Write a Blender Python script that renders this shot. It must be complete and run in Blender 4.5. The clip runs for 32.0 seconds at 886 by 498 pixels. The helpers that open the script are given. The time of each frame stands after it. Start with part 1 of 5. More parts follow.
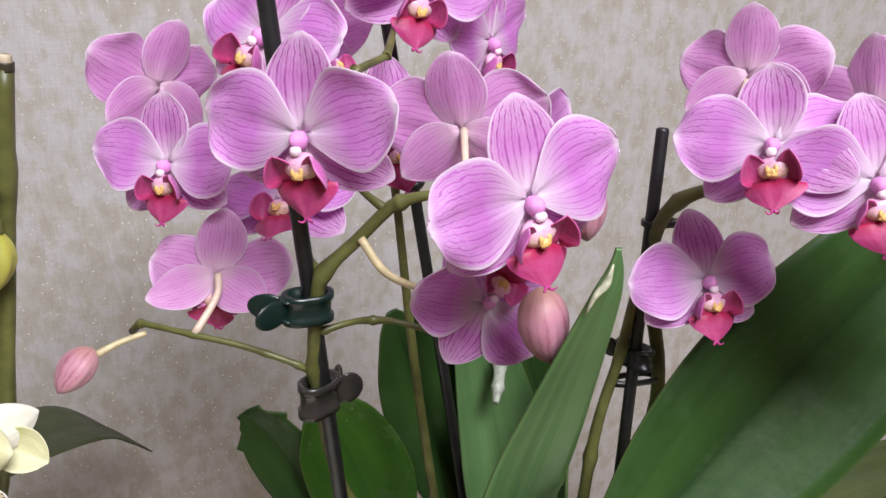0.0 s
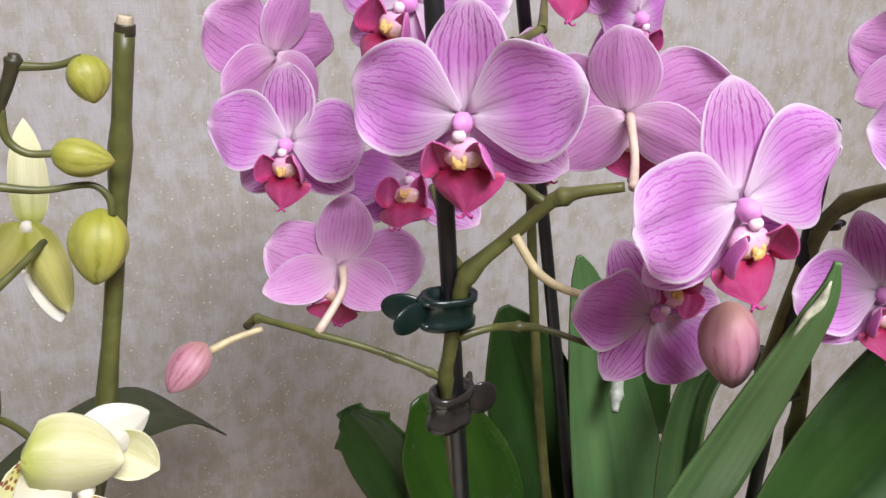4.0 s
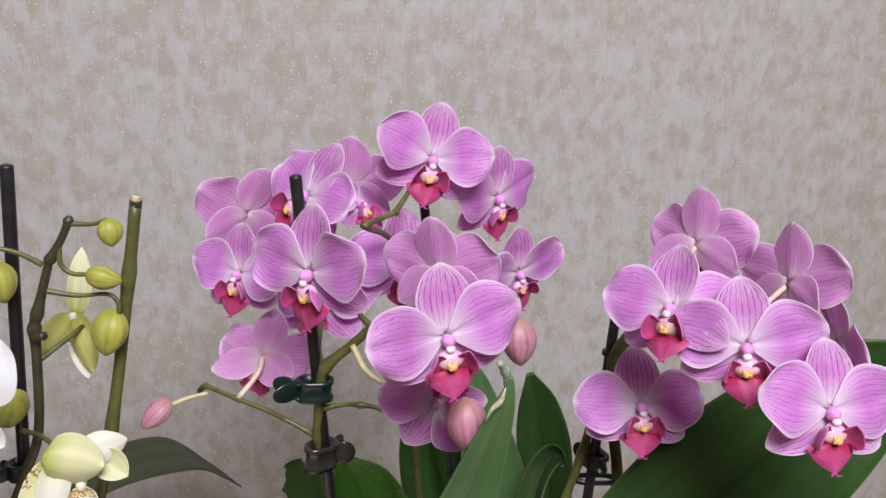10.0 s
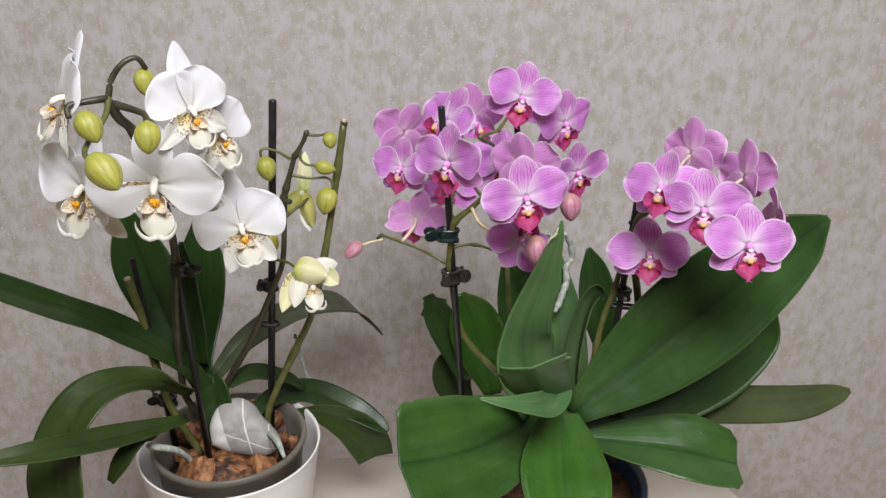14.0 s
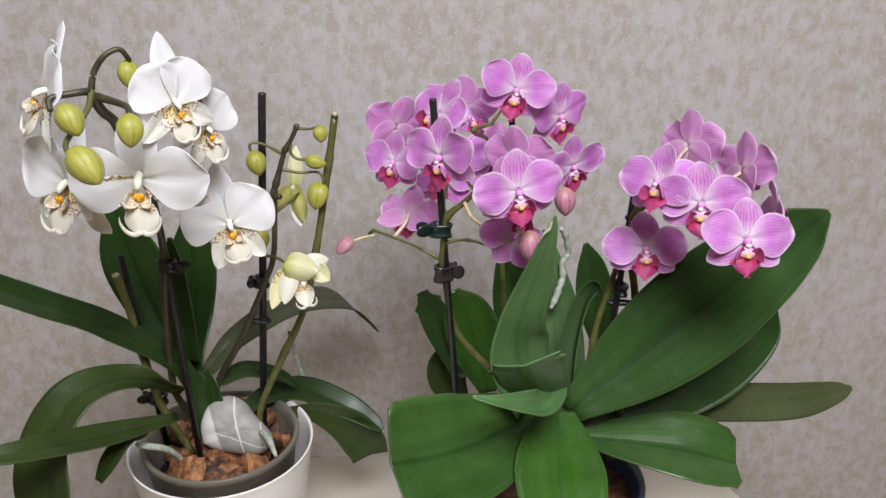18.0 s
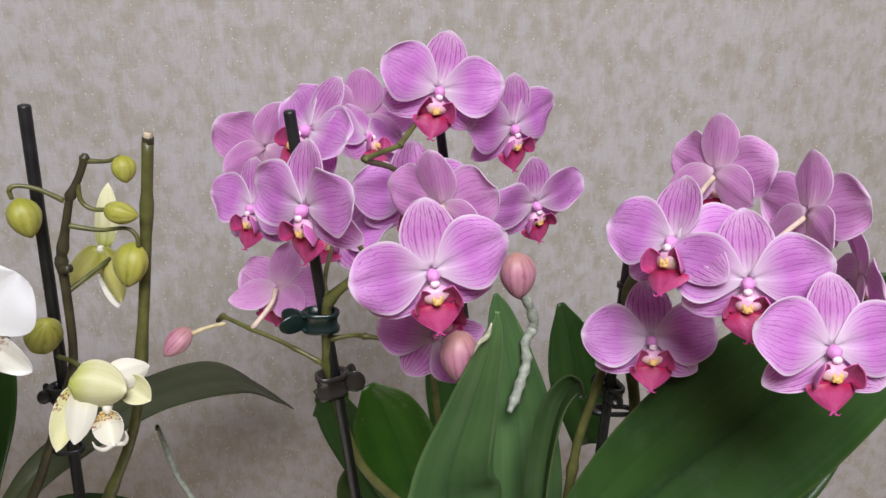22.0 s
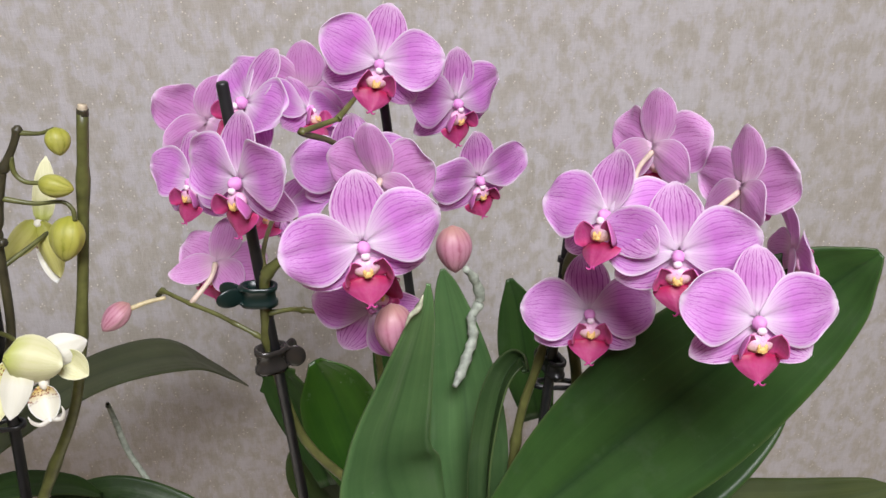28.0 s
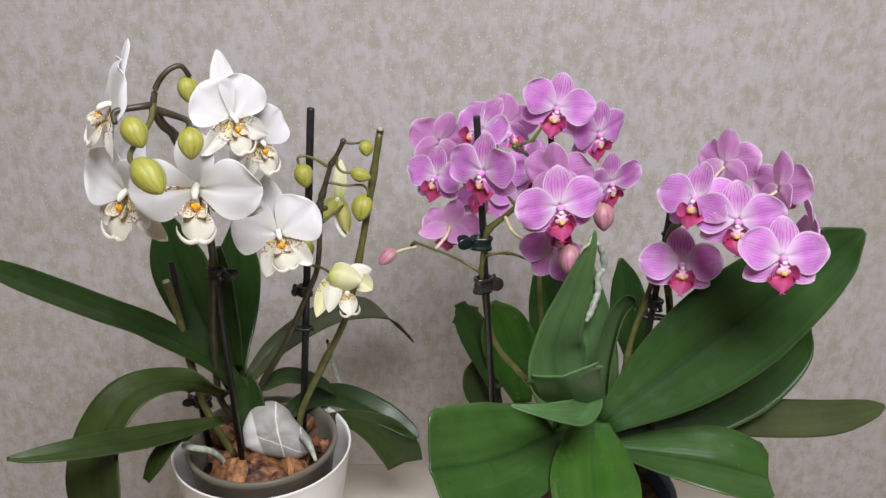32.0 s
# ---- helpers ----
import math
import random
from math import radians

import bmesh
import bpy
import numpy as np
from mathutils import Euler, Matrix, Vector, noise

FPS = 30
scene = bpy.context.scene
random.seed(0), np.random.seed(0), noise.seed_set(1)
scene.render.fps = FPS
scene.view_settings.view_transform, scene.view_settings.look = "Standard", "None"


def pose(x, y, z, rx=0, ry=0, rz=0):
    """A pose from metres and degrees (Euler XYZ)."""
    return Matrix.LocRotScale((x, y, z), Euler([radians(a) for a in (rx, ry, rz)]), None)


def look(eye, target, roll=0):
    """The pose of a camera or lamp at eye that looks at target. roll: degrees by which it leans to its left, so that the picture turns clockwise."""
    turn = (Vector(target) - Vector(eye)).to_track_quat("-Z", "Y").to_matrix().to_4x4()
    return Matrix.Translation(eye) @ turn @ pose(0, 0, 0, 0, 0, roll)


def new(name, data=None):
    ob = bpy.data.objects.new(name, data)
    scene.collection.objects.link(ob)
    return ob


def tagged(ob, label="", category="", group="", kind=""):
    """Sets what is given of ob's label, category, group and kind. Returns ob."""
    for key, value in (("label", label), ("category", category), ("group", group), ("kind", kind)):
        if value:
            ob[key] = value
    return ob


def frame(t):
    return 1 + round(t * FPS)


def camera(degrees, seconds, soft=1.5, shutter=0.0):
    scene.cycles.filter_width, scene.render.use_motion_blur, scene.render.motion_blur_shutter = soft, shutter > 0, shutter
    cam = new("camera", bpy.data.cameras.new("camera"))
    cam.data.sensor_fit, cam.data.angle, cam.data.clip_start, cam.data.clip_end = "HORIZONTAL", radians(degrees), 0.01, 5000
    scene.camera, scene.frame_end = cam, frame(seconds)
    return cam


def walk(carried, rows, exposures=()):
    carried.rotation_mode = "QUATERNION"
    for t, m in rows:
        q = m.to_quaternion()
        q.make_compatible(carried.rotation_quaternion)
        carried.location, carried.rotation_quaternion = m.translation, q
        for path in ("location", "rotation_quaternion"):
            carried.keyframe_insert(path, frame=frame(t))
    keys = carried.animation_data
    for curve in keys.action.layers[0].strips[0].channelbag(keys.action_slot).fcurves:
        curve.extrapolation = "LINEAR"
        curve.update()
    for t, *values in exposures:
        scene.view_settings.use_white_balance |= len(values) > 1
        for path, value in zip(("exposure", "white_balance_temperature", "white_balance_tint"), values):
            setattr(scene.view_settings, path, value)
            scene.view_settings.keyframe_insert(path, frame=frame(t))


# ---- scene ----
cam = camera(54.68, 32.0)
PATH = [
    (0, (0.0020, 0.0005, 1.1916), (0.3606, 0.8398, 0.7830), 0.11),
    (0.5, (-0.0021, 0.0180, 1.1883), (0.3569, 0.8583, 0.7820), 0.61),
    (1, (-0.0042, 0.0335, 1.1809), (0.3543, 0.8743, 0.7753), 0.51),
    (1.5, (-0.0133, 0.0414, 1.1780), (0.3439, 0.8841, 0.7751), 0.63),
    (2, (-0.0171, 0.0385, 1.1733), (0.3327, 0.8802, 0.7619), 1.34),
    (2.5, (-0.0135, 0.0460, 1.1694), (0.2985, 0.8949, 0.7426), 1.36),
    (4.5, (-0.0162, 0.0278, 1.1974), (0.2981, 0.8709, 0.7610), 0.69),
    (5, (-0.0103, 0.0079, 1.2124), (0.3179, 0.8443, 0.7735), 0.26),
    (5.5, (-0.0076, -0.0084, 1.2237), (0.3328, 0.8261, 0.7905), -0.19),
    (6, (-0.0091, -0.0219, 1.2329), (0.3432, 0.8103, 0.8048), -0.26),
    (6.5, (-0.0139, -0.0317, 1.2376), (0.3502, 0.7973, 0.8132), -0.08),
    (7, (-0.0288, -0.0544, 1.2563), (0.3501, 0.7702, 0.8362), 0.45),
    (7.5, (-0.0763, -0.0943, 1.2700), (0.3055, 0.7295, 0.8510), 0.93),
    (8, (-0.0697, -0.0884, 1.2641), (0.3479, 0.7241, 0.8575), 2.87),
    (8.5, (-0.0572, -0.0632, 1.2514), (0.3989, 0.7454, 0.8799), 2.37),
    (9, (-0.0527, -0.0514, 1.2519), (0.4196, 0.7603, 0.9083), 2.29),
    (9.1, (-0.0470, -0.0544, 1.2478), (0.4173, 0.7643, 0.9100), 2.42),
    (9.2, (-0.0155, -0.0801, 1.2444), (0.3669, 0.7836, 0.9163), 2.00),
    (9.3, (0.0177, -0.1021, 1.2414), (0.3145, 0.7982, 0.9231), 1.03),
    (9.5, (0.0344, -0.1010, 1.2461), (0.2818, 0.8113, 0.9195), 1.35),
    (10, (0.0407, -0.0931, 1.2448), (0.2305, 0.8308, 0.9124), 1.66),
    (10.5, (0.0256, -0.1556, 1.2618), (0.1807, 0.7696, 0.9154), 0.99),
    (11, (0.0132, -0.2246, 1.2863), (0.1322, 0.6981, 0.9197), 0.45),
    (11.5, (0.0041, -0.2723, 1.2984), (0.1048, 0.6499, 0.9250), 0.26),
    (12, (-0.0048, -0.2940, 1.3011), (0.0812, 0.6266, 0.9201), 0.35),
    (12.5, (0.0004, -0.3112, 1.3037), (0.0821, 0.6090, 0.9209), 0.36),
    (13, (0.0019, -0.3213, 1.3034), (0.0811, 0.5985, 0.9191), 0.38),
    (13.5, (0.0104, -0.3243, 1.2954), (0.0827, 0.5918, 0.9010), 0.23),
    (14, (0.0067, -0.3230, 1.2979), (0.0791, 0.5924, 0.9019), 0.23),
    (14.5, (0.0117, -0.3216, 1.2958), (0.0826, 0.5928, 0.8972), 0.15),
    (16.5, (0.0091, -0.3223, 1.3003), (0.0782, 0.5913, 0.8998), 0.05),
    (17, (0.0136, -0.3262, 1.2974), (0.0822, 0.5883, 0.8986), 0.00),
    (17.5, (0.0133, -0.3163, 1.2925), (0.0815, 0.5977, 0.8926), 0.00),
    (18, (0.0150, -0.3139, 1.2930), (0.0830, 0.6001, 0.8932), 0.03),
    (18.5, (0.0152, -0.3092, 1.2967), (0.0828, 0.6047, 0.8965), 0.01),
    (19, (0.0187, -0.3013, 1.2971), (0.0851, 0.6133, 0.8981), -0.05),
    (19.5, (0.0207, -0.2847, 1.2946), (0.0889, 0.6280, 0.8916), -0.41),
    (20, (0.0270, -0.2555, 1.2851), (0.0970, 0.6530, 0.8729), -0.83),
    (20.5, (0.0293, -0.2102, 1.2822), (0.0999, 0.6974, 0.8683), -0.82),
    (21, (0.0417, -0.1673, 1.2807), (0.1119, 0.7407, 0.8678), -0.84),
    (21.5, (0.0617, -0.1253, 1.2666), (0.1322, 0.7829, 0.8540), -0.87),
    (22, (0.0771, -0.0957, 1.2479), (0.1579, 0.8106, 0.8329), -1.15),
    (22.5, (0.0841, -0.0783, 1.2407), (0.1763, 0.8228, 0.8170), -1.44),
    (23, (0.0906, -0.0685, 1.2397), (0.1861, 0.8299, 0.8111), -1.55),
    (23.5, (0.0892, -0.0689, 1.2380), (0.1873, 0.8268, 0.8043), -1.54),
    (24, (0.0884, -0.0701, 1.2380), (0.1867, 0.8250, 0.8030), -1.55),
    (24.5, (0.0921, -0.0702, 1.2361), (0.1910, 0.8240, 0.7995), -1.47),
    (26.5, (0.0948, -0.0679, 1.2402), (0.1906, 0.8167, 0.7838), -1.26),
    (27, (0.0864, -0.0715, 1.2438), (0.1864, 0.8149, 0.7918), -0.94),
    (27.5, (0.0846, -0.0786, 1.2486), (0.1919, 0.8139, 0.8106), -0.35),
    (28, (0.0917, -0.0986, 1.2452), (0.2011, 0.7948, 0.8094), -0.32),
    (28.5, (0.0863, -0.1215, 1.2546), (0.1944, 0.7721, 0.8191), -0.38),
    (29, (0.0753, -0.1396, 1.2661), (0.1825, 0.7577, 0.8379), -0.25),
    (29.5, (0.0631, -0.1618, 1.2751), (0.1651, 0.7397, 0.8544), -0.09),
    (30, (0.0387, -0.1863, 1.2841), (0.1235, 0.7201, 0.8702), 0.25),
    (30.5, (0.0141, -0.2235, 1.2974), (0.0728, 0.6890, 0.8925), 0.50),
    (31, (-0.0021, -0.2560, 1.3057), (0.0390, 0.6620, 0.9115), 0.49),
    (31.5, (-0.0014, -0.2938, 1.3051), (0.0364, 0.6266, 0.9161), 0.41),
    (32, (0.0031, -0.3292, 1.2989), (0.0424, 0.5927, 0.9135), 0.26),
]
walk(cam, [(t, look(eye, target, roll)) for t, eye, target, roll in PATH],
     exposures=[(0.0, 0.22), (2.0, 0.22), (5.0, 0.22), (6.0, 0.18), (7.0, 0.1), (8.0, 0.0), (9.0, 0.02), (10.0, -0.03), (11.5, -0.02), (19.5, -0.02), (20.5, -0.03), (22.0, -0.08), (24.0, 0.1), (28.0, 0.08), (30.0, 0.02), (32.0, -0.02)])

# ---- world, lamps ----
world = bpy.data.worlds.new("world")
scene.world = world
world.use_nodes = True
world.node_tree.nodes["Background"].inputs[0].default_value = (0.9, 0.93, 1.0, 1)
world.node_tree.nodes["Background"].inputs[1].default_value = 0.3


def lamp(name, m, size, watts, color):
    data = bpy.data.lights.new(name, "AREA")
    data.shape, data.size, data.energy, data.color = "DISK", size, watts, color
    ob = new(name, data)
    ob.matrix_world = m
    return ob


# unseen main light, placed and sized by the shadows and the wall's falloff
lamp("unseen_main_light", look((0.15, -0.66, 2.12), (0.14, -0.4, 0)), 0.7, 37.0, (0.95, 0.945, 1.0))

# ---- materials ----


def material(name):
    m = bpy.data.materials.new(name)
    m.use_nodes = True
    t = m.node_tree
    return m, t, t.nodes["Principled BSDF"]


def node(t, kind, **values):
    n = t.nodes.new(kind)
    for key, v in values.items():
        if key in n.inputs:
            n.inputs[key].default_value = v
    return n


def link(t, a, b):
    t.links.new(a, b)


def ramp(t, fac, stops):
    n = t.nodes.new("ShaderNodeValToRGB")
    e = n.color_ramp.elements
    while len(e) < len(stops):
        e.new(0.5)
    for k, (pos, col) in enumerate(stops):
        e[k].position = pos
        e[k].color = (*col, 1) if len(col) == 3 else col
    link(t, fac, n.inputs[0])
    return n.outputs[0]


def grey(v):
    return (v, v, v)


def mix(t, fac, a, b, blend="MIX"):
    n = t.nodes.new("ShaderNodeMix")
    n.data_type, n.blend_type = "RGBA", blend
    for k, v in ((0, fac), (6, a), (7, b)):
        if hasattr(v, "is_linked"):
            link(t, v, n.inputs[k])
        else:
            n.inputs[k].default_value = v if k == 0 else (*v, 1)
    return n.outputs[2]


def math_node(t, op, a, b=0.0, c=0.0, clamp=False):
    n = t.nodes.new("ShaderNodeMath")
    n.operation, n.use_clamp = op, clamp
    for sock, v in zip(n.inputs, (a, b, c)):
        if hasattr(v, "is_linked"):
            link(t, v, sock)
        else:
            sock.default_value = v
    return n.outputs[0]


def noise_tex(t, vec, scale, detail=3.0, rough=0.5, distort=0.0):
    n = node(t, "ShaderNodeTexNoise", Scale=scale, Detail=detail, Roughness=rough, Distortion=distort)
    if vec is not None:
        link(t, vec, n.inputs["Vector"])
    return n.outputs[0]


def scaled(t, vec, sx, sy, sz):
    n = t.nodes.new("ShaderNodeMapping")
    n.inputs["Scale"].default_value = (sx, sy, sz)
    link(t, vec, n.inputs["Vector"])
    return n.outputs[0]


def bump(t, bsdf, height, strength, distance=0.001):
    n = node(t, "ShaderNodeBump", Strength=strength, Distance=distance)
    link(t, height, n.inputs["Height"])
    link(t, n.outputs[0], bsdf.inputs["Normal"])


def coords(t, what="Object"):
    return t.nodes.new("ShaderNodeTexCoord").outputs[what]


def thin(t, bsdf, color, share):
    """Lets part of the light through, as petals and leaves do."""
    tr = t.nodes.new("ShaderNodeBsdfTranslucent")
    if hasattr(color, "is_linked"):
        link(t, color, tr.inputs["Color"])
    else:
        tr.inputs["Color"].default_value = (*color, 1)
    m = t.nodes.new("ShaderNodeMixShader")
    m.inputs[0].default_value = share
    link(t, bsdf.outputs[0], m.inputs[1])
    link(t, tr.outputs[0], m.inputs[2])
    link(t, m.outputs[0], t.nodes["Material Output"].inputs["Surface"])


def plain(name, color, rough=0.5, metal=0.0, grain=0.0, size=60.0):
    m, t, b = material(name)
    b.inputs["Roughness"].default_value, b.inputs["Metallic"].default_value = rough, metal
    if grain:
        n = noise_tex(t, coords(t), size, 5)
        dark = tuple(c * (1 - grain) for c in color)
        light = tuple(min(1, c * (1 + grain)) for c in color)
        link(t, ramp(t, n, [(0.3, dark), (0.7, light)]), b.inputs["Base Color"])
        bump(t, b, n, 0.2, 0.0005)
    else:
        b.inputs["Base Color"].default_value = (*color, 1)
    return m


def petal_material(name, base, vein, rim, heart, vein_amount, stripes, rim_width=0.075, spots=None, share=0.25, width=0.42, pale=0.4):
    """u runs across a petal and v from its base to its tip."""
    m, t, b = material(name)
    uv = coords(t, "UV")
    sep = t.nodes.new("ShaderNodeSeparateXYZ")
    link(t, uv, sep.inputs[0])
    u, v = sep.outputs[0], sep.outputs[1]
    wob = noise_tex(t, scaled(t, uv, 1.4, 1.0, 1), 5, 3, 0.5)
    side = math_node(t, "MULTIPLY_ADD", u, 2.0, -1.0)
    wobu = math_node(t, "MULTIPLY_ADD", math_node(t, "SUBTRACT", wob, 0.5), math_node(t, "MULTIPLY_ADD", v, 0.16, 0.03), side)
    curl = math_node(t, "SUBTRACT", noise_tex(t, scaled(t, uv, 1.6, 1.0, 1), 11, 2, 0.5), 0.5)
    wobu = math_node(t, "MULTIPLY_ADD", curl, math_node(t, "MULTIPLY", math_node(t, "MULTIPLY", v, v), 0.3), wobu)
    lines = math_node(t, "SINE", math_node(t, "MULTIPLY", wobu, stripes * math.pi))
    lines = math_node(t, "POWER", math_node(t, "ABSOLUTE", lines), width)
    fine = math_node(t, "ABSOLUTE", math_node(t, "SINE", math_node(t, "MULTIPLY", wobu, stripes * 2.0 * math.pi)))
    outer = ramp(t, math_node(t, "MAXIMUM", math_node(t, "ABSOLUTE", side), v), [(0.3, grey(0.2)), (0.62, grey(1))])
    fine = math_node(t, "MULTIPLY", math_node(t, "SUBTRACT", 1.0, math_node(t, "POWER", fine, 0.45)), math_node(t, "MULTIPLY", outer, 0.9))
    lines = math_node(t, "SUBTRACT", lines, fine, clamp=True)
    veins = math_node(t, "SUBTRACT", 1.0, lines, clamp=True)
    along = ramp(t, v, [(0.05, grey(0.15)), (0.35, grey(0.9)), (0.85, grey(0.95)), (1.0, grey(0.5))])
    veins = math_node(t, "MULTIPLY", veins, along)
    broken = ramp(t, noise_tex(t, scaled(t, uv, 5, 2.2, 1), 1.6, 3, 0.6), [(0.36, grey(0.4)), (0.6, grey(1))])
    veins = math_node(t, "MULTIPLY", math_node(t, "MULTIPLY", veins, broken), vein_amount)
    patch = noise_tex(t, scaled(t, uv, 2, 2, 1), 3, 4)
    col = mix(t, math_node(t, "MULTIPLY", patch, 0.5), base, tuple(0.72 * x + 0.22 for x in base))
    centre = ramp(t, math_node(t, "MULTIPLY_ADD", wob, 0.12, math_node(t, "SUBTRACT", v, 0.06)), [(0.1, grey(1)), (pale, grey(0))])
    col = mix(t, math_node(t, "MULTIPLY", centre, 0.9), col, heart)
    col = mix(t, veins, col, vein)
    edge = math_node(t, "MAXIMUM", math_node(t, "ABSOLUTE", side), v)
    edge = math_node(t, "MULTIPLY_ADD", wob, 0.06, edge)
    rimf = ramp(t, edge, [(max(0.0, 1.0 - rim_width), grey(0)), (1.0, grey(1))])
    feather = math_node(t, "MULTIPLY", ramp(t, edge, [(1.0 - 5.5 * rim_width, grey(0)), (1.0, grey(0.8))]), math_node(t, "POWER", lines, 1.6))
    col = mix(t, math_node(t, "MAXIMUM", math_node(t, "MULTIPLY", rimf, 0.85), math_node(t, "MULTIPLY", feather, vein_amount)), col, rim)
    if spots:
        vor = node(t, "ShaderNodeTexVoronoi", Scale=11.0)
        link(t, scaled(t, uv, 1.0, 1.7, 1), vor.inputs["Vector"])
        size = math_node(t, "MULTIPLY_ADD", noise_tex(t, uv, 9, 2), -0.35, math_node(t, "ADD", vor.outputs["Distance"], 0.14))
        dot = ramp(t, size, [(0.33, grey(1)), (0.4, grey(0))])
        where = ramp(t, v, [(0.05, grey(1)), (spots[1] * 0.7, grey(0.9)), (spots[1], grey(0))])
        col = mix(t, math_node(t, "MULTIPLY", dot, where), col, spots[0])
    link(t, col, b.inputs["Base Color"])
    b.inputs["Roughness"].default_value = 0.5
    b.inputs["Sheen Weight"].default_value = 0.08
    b.inputs["Subsurface Weight"].default_value = 0.0
    relief = math_node(t, "MULTIPLY", lines, 0.7 * vein_amount)
    bump(t, b, math_node(t, "MULTIPLY_ADD", noise_tex(t, scaled(t, uv, 2.0, 1, 1), 7, 2), 1.2, relief), 0.22, 0.0005)
    thin(t, b, col, share)
    return m


PINK = (0.77, 0.29, 0.8)
pink_front = petal_material("pink_petal", PINK, (0.42, 0.055, 0.44), (0.9, 0.84, 0.91), (0.9, 0.84, 0.91), 0.64, 7.0, 0.085, share=0.5, pale=0.44, width=0.4)
pink_sepal = petal_material("pink_sepal", (0.76, 0.33, 0.75), (0.38, 0.04, 0.36), (0.89, 0.8, 0.89), (0.88, 0.81, 0.87), 0.95, 4.5, 0.07, share=0.5, width=0.5, pale=0.46)
pink_back = petal_material("pink_petal_back", (0.86, 0.44, 0.82), (0.53, 0.12, 0.44), (0.89, 0.76, 0.88), (0.88, 0.66, 0.79), 0.7, 6.5, 0.06, share=0.5, width=0.5)
pink_lobe = petal_material("pink_lip_side", (0.42, 0.008, 0.17), (0.47, 0.01, 0.13), (0.66, 0.12, 0.38), (0.6, 0.05, 0.2), 0.3, 3.0, 0.05)
pink_lobe_back = petal_material("pink_lip_side_back", (0.64, 0.12, 0.48), (0.5, 0.05, 0.35), (0.74, 0.34, 0.64), (0.68, 0.24, 0.54), 0.3, 3.0)
pink_lip = petal_material("pink_lip_lobe", (0.5, 0.008, 0.17), (0.38, 0.004, 0.11), (0.62, 0.07, 0.34), (0.44, 0.006, 0.07), 0.25, 2.0, 0.04)


def throat():
    m, t, b = material("pink_throat")
    o = coords(t)
    vor = node(t, "ShaderNodeTexVoronoi", Scale=80.0)
    link(t, o, vor.inputs["Vector"])
    dot = ramp(t, vor.outputs["Distance"], [(0.24, grey(1)), (0.36, grey(0))])
    sep = t.nodes.new("ShaderNodeSeparateXYZ")
    link(t, o, sep.inputs[0])
    low = ramp(t, math_node(t, "MULTIPLY_ADD", sep.outputs[1], -9.0, -1.2), [(0.0, (0.72, 0.4, 0.58)), (0.35, (0.74, 0.48, 0.48)), (0.8, (0.74, 0.45, 0.28))])
    link(t, mix(t, math_node(t, "MULTIPLY", dot, 0.4), low, (0.4, 0.05, 0.14)), b.inputs["Base Color"])
    b.inputs["Roughness"].default_value = 0.4
    return m


throat_mat = throat()
white_front = petal_material("white_petal", (0.88, 0.89, 0.9), (0.84, 0.85, 0.85), (0.89, 0.9, 0.91), (0.85, 0.86, 0.8), 0.12, 5.0, share=0.28)
white_sepal = petal_material("white_spotted_sepal", (0.85, 0.85, 0.76), (0.8, 0.8, 0.66), (0.86, 0.87, 0.86), (0.74, 0.62, 0.16), 0.2, 3.0, spots=((0.27, 0.045, 0.018), 0.55), share=0.15)
white_lip = petal_material("white_spotted_lip", (0.82, 0.8, 0.68), (0.8, 0.74, 0.5), (0.83, 0.83, 0.8), (0.76, 0.55, 0.12), 0.2, 2.0, spots=((0.25, 0.045, 0.015), 0.45), share=0.3)
white_lobe = petal_material("white_spotted_lobe", (0.8, 0.74, 0.54), (0.74, 0.6, 0.3), (0.8, 0.78, 0.7), (0.72, 0.46, 0.08), 0.3, 2.0, spots=((0.27, 0.05, 0.018), 0.98), share=0.15)
ivory_petal = petal_material("ivory_petal", (0.74, 0.72, 0.6), (0.7, 0.68, 0.52), (0.76, 0.75, 0.68), (0.68, 0.64, 0.36), 0.25, 3.0, share=0.15)
cream_petal = petal_material("cream_petal", (0.64, 0.62, 0.34), (0.56, 0.57, 0.2), (0.78, 0.77, 0.52), (0.42, 0.46, 0.09), 0.4, 3.0, share=0.15)
lime_petal = petal_material("lime_petal", (0.48, 0.45, 0.1), (0.4, 0.4, 0.05), (0.68, 0.66, 0.3), (0.42, 0.43, 0.06), 0.5, 3.0, share=0.15)
cream_sepal = petal_material("cream_spotted_sepal", (0.78, 0.76, 0.42), (0.66, 0.66, 0.3), (0.84, 0.82, 0.6), (0.6, 0.58, 0.16), 0.4, 3.0, spots=((0.24, 0.06, 0.02), 0.5), share=0.15)
column_pink = plain("pink_column", (0.7, 0.28, 0.62), 0.55, 0, 0.2, 300)
cap_mat = plain("anther_cap", (0.84, 0.66, 0.78), 0.4, 0, 0.1, 300)
column_white = plain("white_column", (0.85, 0.82, 0.7), 0.35, 0, 0.08, 300)
callus_mat = plain("yellow_callus", (0.76, 0.46, 0.16), 0.4, 0, 0.35, 500)
orange_mat = plain("orange_callus", (0.85, 0.4, 0.02), 0.4, 0, 0.2, 500)


